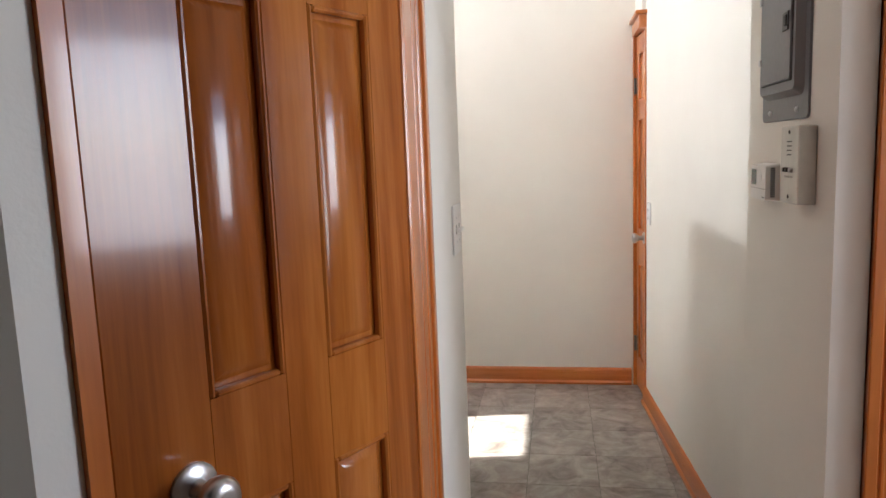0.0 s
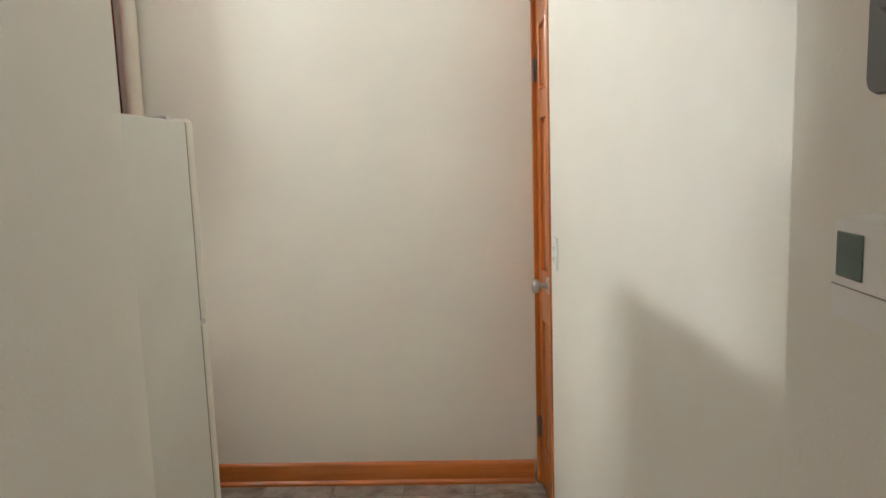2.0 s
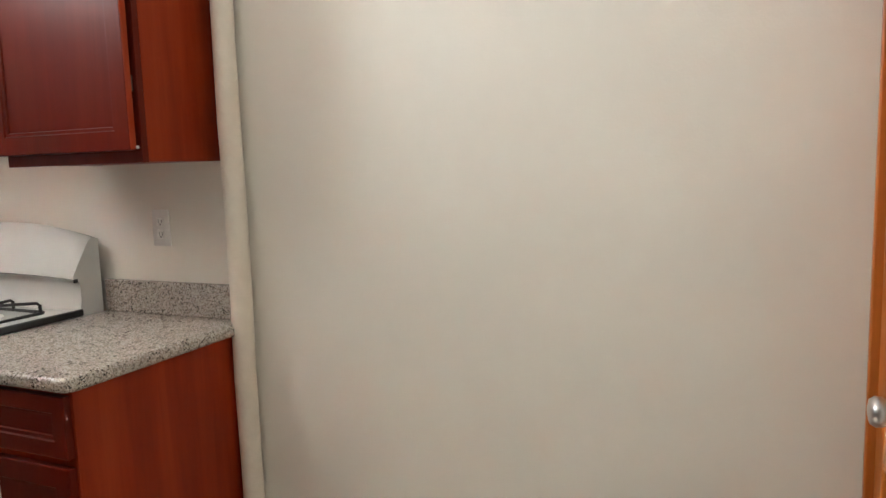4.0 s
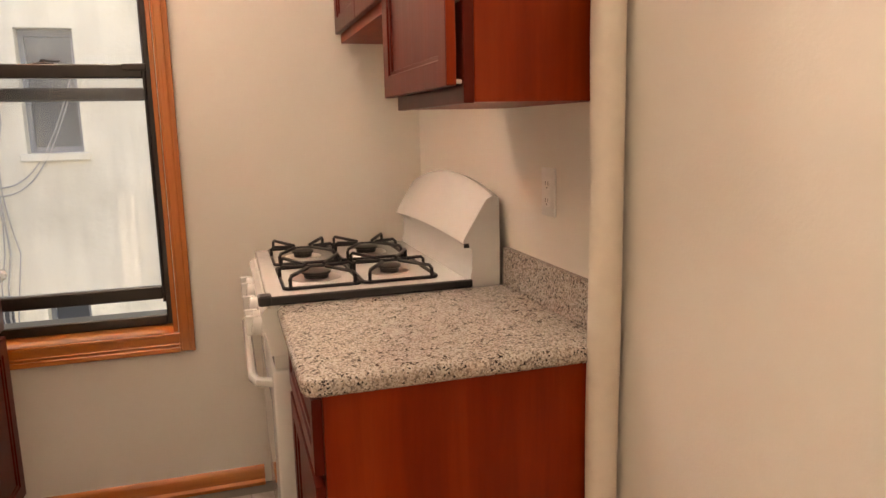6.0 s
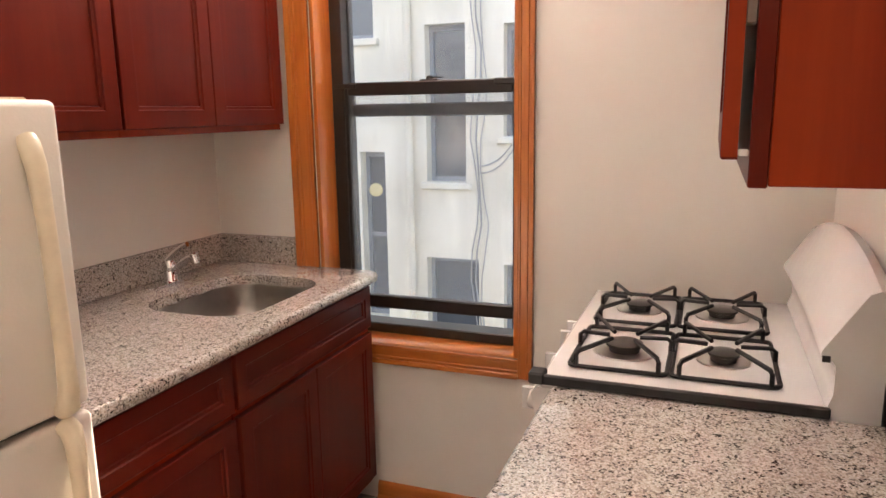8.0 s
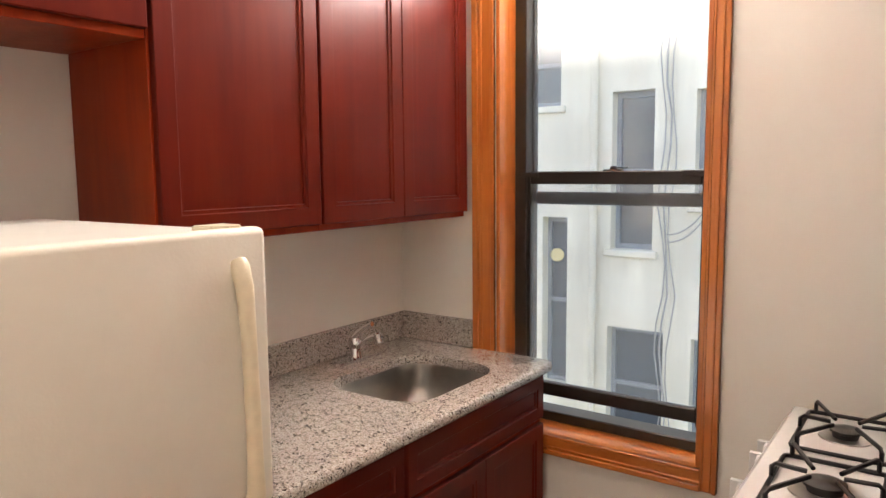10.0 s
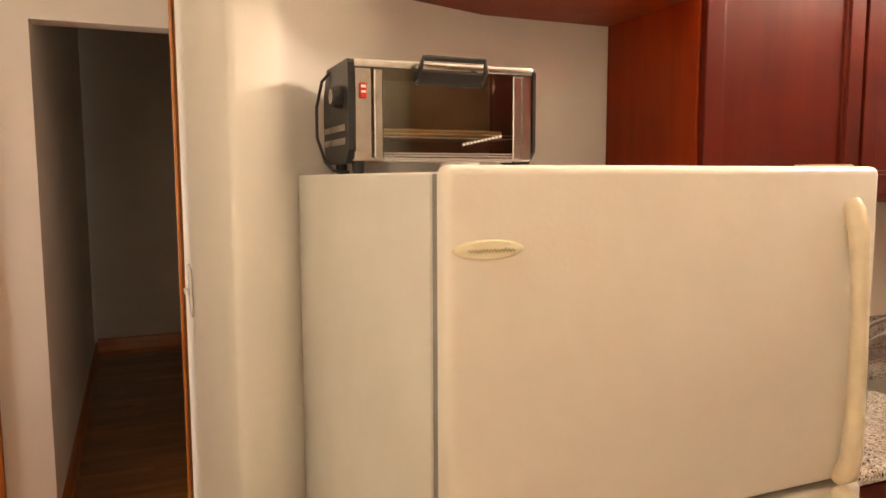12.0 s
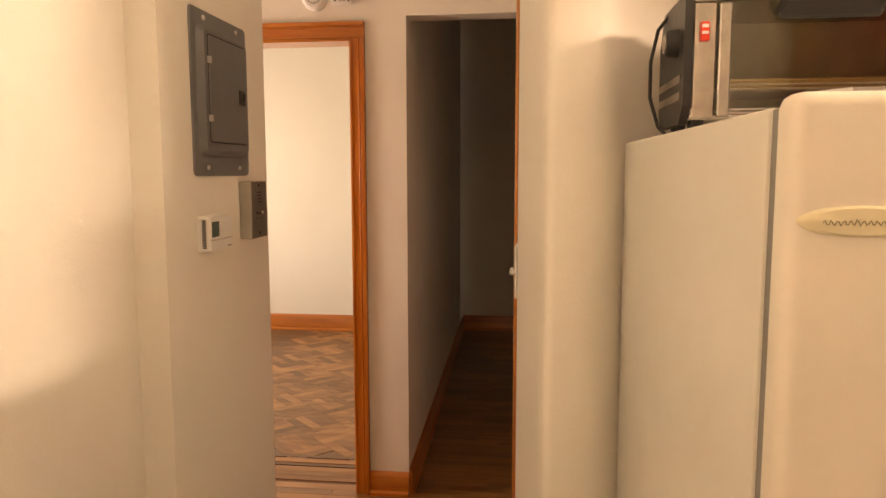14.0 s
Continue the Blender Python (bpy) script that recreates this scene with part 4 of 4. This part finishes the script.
gd = part("glass_door", boxes((X0 + 0.026, Y1 - 0.002, Z0 + 0.012, X1 - 0.036, Y1 + 0.002, Z1 - 0.013)), "toaster_glass", to, "smoked glass door with chrome side strips")
part("door_strip", boxes((X1 - 0.054, Y1 + 0.0022, Z0 + 0.004, X1 - 0.037, Y1 + 0.007, Z1 - 0.014, 0.002, 1)), "toaster_chrome", gd)
part("door_strip", boxes((X0 + 0.026, Y1 + 0.0022, Z0 + 0.004, X0 + 0.045, Y1 + 0.007, Z1 - 0.014, 0.002, 1)), "toaster_chrome", gd)
for i in range(4):
    part("grille_bar", boxes((X0 + 0.046, Y1 + 0.002, Z0 - 0.002 + i * 0.005, X1 - 0.055, Y1 + 0.005, Z0 + 0.0005 + i * 0.005)), "steel_zinc", gd)
bm = bmesh.new()
hx0, hx1 = -0.048, 0.088
tube(bm, [(hx0, Y1 + 0.004, Z1 - 0.03), (hx0 + 0.002, Y1 + 0.03, Z1 - 0.012), (hx0 + 0.006, Y1 + 0.034, Z1 + 0.006), (hx1 - 0.006, Y1 + 0.034, Z1 + 0.006), (hx1 - 0.002, Y1 + 0.03, Z1 - 0.012), (hx1, Y1 + 0.004, Z1 - 0.03)], 0.0055, 8)
box(bm, hx0, Y1 + 0.003, Z1 - 0.040, hx1, Y1 + 0.016, Z1 - 0.014, 0.003, 1)
part("door_handle", bm, "black_plastic", gd, "black plastic door handle")
bm = bmesh.new()
for i in range(13):
    y = Y0 + 0.025 + i * 0.0125
    tube(bm, [(X0 + 0.03, y, Z0 + 0.045), (X1 - 0.04, y, Z0 + 0.045)], 0.0012, 5)
tube(bm, [(X0 + 0.03, Y1 - 0.02, Z0 + 0.052), (X1 - 0.04, Y1 - 0.02, Z0 + 0.052)], 0.0015, 5)
part("wire_rack", bm, "steel_zinc", to)
part("baking_tray", boxes((X0 + 0.05, Y0 + 0.03, Z0 + 0.0465, X1 - 0.06, Y1 - 0.03, Z0 + 0.062, 0.003, 1)), "crumb_tray", to)
part("rocker_switch", boxes((X1 - 0.023, Y1 + 0.003, Z1 - 0.068, X1 - 0.010, Y1 + 0.008, Z1 - 0.040, 0.0015, 1)), "red_switch", to, "red rocker switch")
part("switch_mark", boxes((X1 - 0.021, Y1 + 0.0078, Z1 - 0.049, X1 - 0.012, Y1 + 0.0086, Z1 - 0.044), (X1 - 0.021, Y1 + 0.0078, Z1 - 0.058, X1 - 0.012, Y1 + 0.0086, Z1 - 0.054)), "white_print", to)
bm = bmesh.new()
lathe(bm, (X1 + 0.012, Y1 - 0.045, Z1 - 0.062), (1, 0, 0), [(0, 0.022), (0.016, 0.020), (0.018, 0.018), (0.019, 0.0)])
kn = part("knob", bm, "black_plastic", to)
bm = bmesh.new()
lathe(bm, (X1 + 0.031, Y1 - 0.045, Z1 - 0.062), (1, 0, 0), [(0, 0.014), (0.001, 0.014), (0.0015, 0.0)])
part("knob_cap", bm, "toaster_chrome", kn)
bm = bmesh.new()
for i in range(11):
    x = -0.010 - i * 0.0078
    box(bm, x - 0.0055, Y1 + 0.0022, Z0 + 0.030 + i * 0.0017, x, Y1 + 0.0028, Z0 + 0.0345 + i * 0.0017)
part("lettering", bm, "white_print", gd, "row of small pale marks")
bm = bmesh.new()
tube(bm, [(X1 + 0.010, Y0 + 0.06, Z1 - 0.004), (X1 + 0.022, Y0 + 0.03, Z1 - 0.02), (X1 + 0.030, Y0 + 0.012, Z1 - 0.07), (X1 + 0.030, Y0 + 0.012, Z1 - 0.13), (X1 + 0.018, Y0 + 0.03, Z0), (X1 + 0.006, Y0 + 0.05, tz + 0.008), (X1 - 0.02, Y0 + 0.07, tz + 0.005)], 0.0032, 8)
part("power_cord", bm, "black_plastic", to, "black power cord looped behind", 60)
for fx in (X0 + 0.03, X1 - 0.015):
    for fy in (Y0 + 0.03, Y1 - 0.03):
        bm = bmesh.new()
        lathe(bm, (fx, fy, tz), (0, 0, 1), [(0, 0.010), (0.02, 0.012), (0.026, 0.012)], 12)
        part("foot", bm, "black_plastic", to)

# ---- electrical panel, thermostat, intercom ----
PX = 1.236
ep = thing("electrical_panel", (PX, 1.55, 1.427), "grey steel electrical panel cover with a hinged door", "electrical panel")


def yz_plate(x0, x1, y0, y1, z0, z1, r, inset=0.0, seg=4):
    """A plate on a wall that faces -x, rounded in its plane, its face drawn in by inset."""
    bm = bmesh.new()
    o = rounded(y0, z0, y1, z1, r, seg)
    q = rounded(y0 + inset, z0 + inset, y1 - inset, z1 - inset, max(r - inset * 0.5, 0.002), seg)
    a, b = [bm.verts.new((x1, y, z)) for y, z in o], [bm.verts.new((x0, y, z)) for y, z in q]
    k = len(o)
    bm.faces.new(a), bm.faces.new(b[::-1])
    for i in range(k):
        bm.faces.new((a[i], a[(i + 1) % k], b[(i + 1) % k], b[i]))
    return bm


part("cover", yz_plate(PX - 0.005, PX - 0.0005, 1.372, 1.70, 1.427, 1.830, 0.014, 0.002), "panel_grey", ep)
part("raised_field", yz_plate(PX - 0.022, PX - 0.005, 1.398, 1.675, 1.478, 1.790, 0.02, 0.012), "panel_grey", ep)
pd = part("panel_door", yz_plate(PX - 0.026, PX - 0.022, 1.428, 1.645, 1.512, 1.768, 0.008, 0.0015), "panel_grey", ep)
part("door_gap", yz_plate(PX - 0.0228, PX - 0.0205, 1.425, 1.648, 1.509, 1.771, 0.008), "slot_black", ep)
part("latch", boxes((PX - 0.029, 1.438, 1.615, PX - 0.0255, 1.478, 1.655, 0.002, 1)), "black_plastic", pd, "black sliding latch")
part("latch_slide", boxes((PX - 0.032, 1.444, 1.625, PX - 0.0288, 1.460, 1.647, 0.001, 1)), "slot_black", pd)
for z in (1.56, 1.70):
    part("door_hinge", boxes((PX - 0.030, 1.640, z, PX - 0.0225, 1.652, z + 0.016, 0.001, 1)), "steel_zinc", ep)
for y in (1.44, 1.63):
    for z in (1.448, 1.81):
        bm = bmesh.new()
        lathe(bm, (PX - 0.005, y, z), (-1, 0, 0), [(0, 0.0065), (0.003, 0.006), (0.005, 0.003), (0.0052, 0.0)], 12)
        part("screw", bm, "steel_zinc", ep)

th = thing("thermostat", (PX, 1.625, 1.24), "white plastic room thermostat with a small grey display", "thermostat")
part("case", yz_plate(PX - 0.032, PX - 0.0005, 1.560, 1.690, 1.240, 1.330, 0.008, 0.004), "white_plastic", th)
part("display", boxes((PX - 0.0335, 1.640, 1.278, PX - 0.0315, 1.680, 1.316, 0.001, 1)), "lcd_green", th)
bm = bmesh.new()
lathe(bm, (PX - 0.0318, 1.605, 1.298), (-1, 0, 0), [(0, 0.013), (0.002, 0.012), (0.0025, 0.0)], 20)
part("button_pad", bm, "white_plastic", th)
part("cover_seam", boxes((PX - 0.0326, 1.563, 1.270, PX - 0.0316, 1.687, 1.2712)), "print_grey", th)
part("maker_mark", boxes((PX - 0.0326, 1.568, 1.249, PX - 0.0316, 1.592, 1.252)), "print_grey", th)
for yy in (1.5592, 1.6908):
    for i in range(15):
        z = 1.252 + i * 0.0047
        part("vent_slot", boxes((PX - 0.022, yy - 0.0005, z, PX - 0.012, yy + 0.0005, z + 0.0026)), "slot_black", th)

ic = thing("intercom", (PX, 1.43, 1.25), "brushed steel wall intercom with three push buttons", "intercom")
part("case", boxes((PX - 0.036, 1.325, 1.252, PX - 0.0005, 1.438, 1.412, 0.002, 1)), "stainless", ic)
for i in range(4):
    part("speaker_slot", boxes((PX - 0.0367, 1.368, 1.352 + i * 0.009, PX - 0.0355, 1.396, 1.3545 + i * 0.009)), "slot_black", ic)
for i in range(3):
    bm = bmesh.new()
    lathe(bm, (PX - 0.036, 1.364 + i * 0.019, 1.322), (-1, 0, 0), [(0, 0.0052), (0.006, 0.0048), (0.007, 0.003), (0.0071, 0.0)], 12)
    part("push_button", bm, "steel_zinc" if i == 0 else "burner_grey", ic)
    part("button_label", boxes((PX - 0.0366, 1.3575 + i * 0.019, 1.3055, PX - 0.0358, 1.3705 + i * 0.019, 1.3095)), "print_grey", ic)
for z in (1.266, 1.400):
    bm = bmesh.new()
    lathe(bm, (PX - 0.036, 1.383, z), (-1, 0, 0), [(0, 0.0045), (0.0015, 0.004), (0.0018, 0.0)], 10)
    part("screw", bm, "burner_grey", ic)

# ---- switches and outlets ----
sw = thing("light_switch", (0.4650, 1.56, 1.19), "white double toggle light switch plate, worn", "light switch")
part("plate", boxes((0.4653, 1.502, 1.131, 0.4715, 1.620, 1.255, 0.0025, 2)), "white_plastic", sw)
for y in (1.538, 1.584):
    part("slot", boxes((0.4710, y - 0.006, 1.181, 0.4720, y + 0.006, 1.205)), "print_grey", sw)
    part("toggle", boxes((0.4715, y - 0.0045, 1.186, 0.4840, y + 0.0045, 1.196, 0.0015, 1)), "white_plastic", sw)
    for z in (1.163, 1.223):
        bm = bmesh.new()
        lathe(bm, (0.4715, y, z), (1, 0, 0), [(0, 0.003), (0.001, 0.0026), (0.0012, 0.0)], 10)
        part("screw", bm, "steel_zinc", sw)


def outlet(name, m, label):
    """A duplex outlet; local x along the wall, z up, facing -y."""
    o = tagged(new(name), label, "outlet")
    o.matrix_basis = m

    def sub(nm, bm, mat):
        ob = new(nm, mesh_of(nm, bm, mat))
        ob.parent = o
    sub("plate", boxes((-0.035, -0.006, -0.0575, 0.035, 0, 0.0575, 0.002, 2)), "white_plastic")
    for z in (-0.02, 0.02):
        sub("socket", boxes((-0.014, -0.0085, z - 0.014, 0.014, -0.0055, z + 0.014, 0.002, 1)), "white_plastic")
        sub("pin_slots", boxes((-0.007, -0.009, z - 0.004, -0.0055, -0.0083, z + 0.006), (0.0055, -0.009, z - 0.004, 0.007, -0.0083, z + 0.006), (-0.002, -0.009, z - 0.011, 0.002, -0.0083, z - 0.007)), "slot_black")


outlet("outlet", Matrix.Translation((-0.793, 3.9995, 1.175)), "white duplex wall outlet above the backsplash")
outlet("outlet", Matrix.Translation((1.1909, 3.57, 1.032)) @ Matrix.Rotation(math.atan2(-1.0, 0.0682), 4, "Z"), "white duplex wall outlet beside the narrow door")

sd = thing("smoke_detector", (1.36, 0.27, 2.17), "round white smoke detector above the doorway", "smoke detector")
bm = bmesh.new()
lathe(bm, (1.36, 0.2705, 2.185), (0, 1, 0), [(0, 0.058), (0.018, 0.056), (0.03, 0.044), (0.033, 0.02), (0.033, 0.0)], 28)
part("case", bm, "white_plastic", sd)
bm = bmesh.new()
tube(bm, [(1.36 + 0.03 * math.cos(a), 0.3025, 2.185 + 0.03 * math.sin(a)) for a in (i * math.pi / 8 for i in range(16))], 0.002, 5, True)
part("vent_ring", bm, "print_grey", sd)
al = thing("carbon_monoxide_alarm", (1.235, 0.27, 2.15), "small white rectangular alarm above the doorway", "alarm")
part("case", boxes((1.195, 0.2705, 2.148, 1.285, 0.300, 2.225, 0.005, 2)), "white_plastic", al)
part("speaker_slots", boxes((1.205, 0.2995, 2.158, 1.212, 0.3008, 2.164), (1.205, 0.2995, 2.168, 1.212, 0.3008, 2.174), (1.262, 0.2995, 2.160, 1.272, 0.3008, 2.168)), "slot_black", al)
part("printed_line", boxes((1.222, 0.2995, 2.160, 1.252, 0.3006, 2.163)), "print_grey", al)

# ---- outside: yard, building opposite ----
setting("ground", boxes((-60, -60, -4.3, 60, 60, -4.2)), "asphalt", "dark paved yard below the window", "ground")
BX = -9.0
bd = thing("building", (BX - 1, 1, -4.2), "pale painted stucco apartment building across the yard", "building")
WINS = [(-0.14, 0.45, 0.48, 2.64), (0.99, 1.62, 1.12, 2.60), (-1.20, -0.80, -1.6, 0.90), (-1.9, -0.92, 2.5, 3.7), (-0.17, 0.63, -2.3, -0.62), (1.0, 1.5, -2.3, -0.66), (2.7, 3.3, 0.6, 2.6), (-3.6, -3.0, 0.5, 2.6)]
ys = sorted({-8.0, 9.0, *(v for w_ in WINS for v in w_[:2])})
# wall top and parapet are out of view, their height set to shade the lower sash
zs = sorted({-4.2, 8.8, *(v for w_ in WINS for v in w_[2:])})
bm = bmesh.new()
for i in range(len(ys) - 1):
    for j in range(len(zs) - 1):
        cy, cz = (ys[i] + ys[i + 1]) / 2, (zs[j] + zs[j + 1]) / 2
        if not any(a < cy < b and c_ < cz < d_ for a, b, c_, d_ in WINS):
            box(bm, BX - 0.35, ys[i], zs[j], BX, ys[i + 1], zs[j + 1])
bmesh.ops.remove_doubles(bm, verts=bm.verts, dist=0.0005)
part("wall", bm, "stucco", bd, "", 0)
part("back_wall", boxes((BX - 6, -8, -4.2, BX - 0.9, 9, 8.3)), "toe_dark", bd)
part("parapet", boxes((BX - 0.45, -8.1, 8.8, BX + 0.08, 9.1, 8.92, 0.02, 1)), "stucco", bd)
for a, b, c_, d_ in WINS:
    wn = part("window", boxes((BX - 0.26, a, c_, BX - 0.18, a + 0.06, d_), (BX - 0.26, b - 0.06, c_, BX - 0.18, b, d_), (BX - 0.26, a + 0.06, d_ - 0.08, BX - 0.18, b - 0.06, d_), (BX - 0.26, a + 0.06, c_, BX - 0.18, b - 0.06, c_ + 0.07), (BX - 0.25, a + 0.06, (c_ + d_) / 2 - 0.03, BX - 0.17, b - 0.06, (c_ + d_) / 2 + 0.03)), "grey_paint", bd, "grey painted sash window")
    part("pane", boxes((BX - 0.23, a + 0.06, c_ + 0.07, BX - 0.22, b - 0.06, d_ - 0.08)), "dark_window_glass", wn)
    part("sill", boxes((BX - 0.3, a - 0.08, c_ - 0.10, BX + 0.07, b + 0.08, c_ - 0.001, 0.015, 1)), "stucco", wn)
bm = bmesh.new()
tube(bm, [(BX + 0.06, -0.38, z) for z in (-4.2, -1, 0, 1, 2, 3, 4, 6, 8.78)], 0.05, 10)
part("drain_pipe", bm, "stucco", bd)
random.seed(4)
for y0, r in ((0.58, 0.009), (0.64, 0.012), (0.72, 0.008)):
    bm = bmesh.new()
    tube(bm, [(BX + 0.03, y0 + 0.05 * math.sin(i * 1.3 + y0 * 9) + random.uniform(-0.02, 0.02), -2.5 + i * 0.4) for i in range(24)], r, 6)
    part("cable", bm, "cable_grey", bd, "loose hanging cable", 60)
for k in range(2):
    bm = bmesh.new()
    tube(bm, [(BX + 0.04, 0.66 + 0.9 * t, 0.62 + 0.1 * k + 1.3 * t ** 2.2) for t in (i / 12 for i in range(13))], 0.010, 6)
    part("cable", bm, "cable_grey", bd, "loose hanging cable", 60)
bm = bmesh.new()
lathe(bm, (BX + 0.02, -0.93, 0.36), (1, 0.3, 0), [(0, 0.03), (0.06, 0.08), (0.1, 0.10), (0.12, 0.09), (0.121, 0.0)], 16)
part("vent_hood", bm, "lampshade_yellow", bd, "small yellowish hood")

# ---- floor pieces ----
TS = 0.305
bm = bmesh.new()
box(bm, -TS / 2 + 0.0012, -TS / 2 + 0.0012, -0.006, TS / 2 - 0.0012, TS / 2 - 0.0012, 0, 0.0009, 1)
tile_mesh = mesh_of("tile", bm, "floor_tile", 0)
for i in range(-7, 5):
    for j in range(-10, 2):
        x, y = 0.42 + i * TS, 3.73 + j * TS
        if -2.0 < x < (1.5 if y > 1.35 else 2.7) and 0.85 < y < 4.1 and not (y < 1.7 and x < 0.3):
            ob = new("tile", tile_mesh)
            ob.location, ob.parent = (x, y, FZ), floor

random.seed(11)
PW, made, rest = 0.057, 0, bmesh.new()
plank_meshes = {}
for j in range(75):
    y = 0.995 - (j + 0.5) * PW
    x = -0.05 - random.uniform(0, 0.13)
    end = 1.06 if y < 0.2 else 2.6
    while x < end:
        fits = [v for v in (0.13, 0.25, 0.4, 0.55, 0.7, 0.85) if x + v < end + 0.13]
        L = random.choice(fits[-4:])
        if L not in plank_meshes:
            bm = bmesh.new()
            box(bm, 0.0006, -PW / 2 + 0.0005, -0.006, L - 0.0006, PW / 2 - 0.0005, 0, 0.0008, 1)
            plank_meshes[L] = mesh_of("plank", bm, "strip_oak", 0)
        if x + L > -0.05:
            if made < 300:
                ob = new("plank", plank_meshes[L])
                ob.location, ob.parent = (x, y, FZ), hall_floor
                made += 1
            else:
                box(rest, x + 0.0006, y - PW / 2 + 0.0005, FZ - 0.006, x + L - 0.0006, y + PW / 2 - 0.0005, FZ)
        x += L
if rest.verts:
    tagged(part("floor_boards", rest, "strip_oak", hall_floor, "", 0), kind="stuff")

# woven parquet: squares of four strips, turned by 45 degrees, with dark border lines
S, made, rest = 0.235, 0, bmesh.new()
sw_, c45 = S / 4, math.sqrt(0.5)
bm = bmesh.new()
box(bm, -S / 2 + 0.0006, -sw_ / 2 + 0.0006, -0.006, S / 2 - 0.0006, sw_ / 2 - 0.0006, 0, 0.0008, 1)
strip_mesh = mesh_of("parquet_strip", bm, "parquet_oak", 0)
for i in range(-16, 17):
    for j in range(-16, 17):
        for k in range(4):
            u, v = i * S, j * S
            o = (k - 1.5) * sw_
            flip = (i + j) % 2
            pu, pv = (u + o, v) if flip else (u, v + o)
            x, y = 2.2 + (pu - pv) * c45, -1.45 + (pu + pv) * c45
            if not (1.13 < x < 4.2 and -3.1 < y < -0.12):
                continue
            a = radians(45 + (90 if flip else 0))
            if x < 2.45 and made < 300:
                ob = new("parquet_strip", strip_mesh)
                ob.location, ob.rotation_euler, ob.parent = (x, y, FZ), (0, 0, a), parquet_floor
                made += 1
            else:
                n0 = len(rest.verts)
                vs = box(rest, -S / 2 + 0.0006, -sw_ / 2 + 0.0006, -0.006, S / 2 - 0.0006, sw_ / 2 - 0.0006, 0)
                bmesh.ops.transform(rest, matrix=Matrix.Translation((x, y, FZ)) @ Matrix.Rotation(a, 4, "Z"), verts=vs)
tagged(part("parquet_strips", rest, "parquet_oak", parquet_floor, "", 0), kind="stuff")
for y, mat in ((-0.105, "parquet_dark"), (-0.055, "parquet_oak"), (-0.005, "parquet_dark"), (0.045, "parquet_oak"), (0.095, "parquet_oak"), (0.145, "parquet_oak")):
    w_ = 0.012 if mat == "parquet_dark" else 0.024
    part("border_strip", boxes((1.12, y - w_, FZ - 0.004, 4.2, y + w_, FZ + 0.001)), mat, parquet_floor)
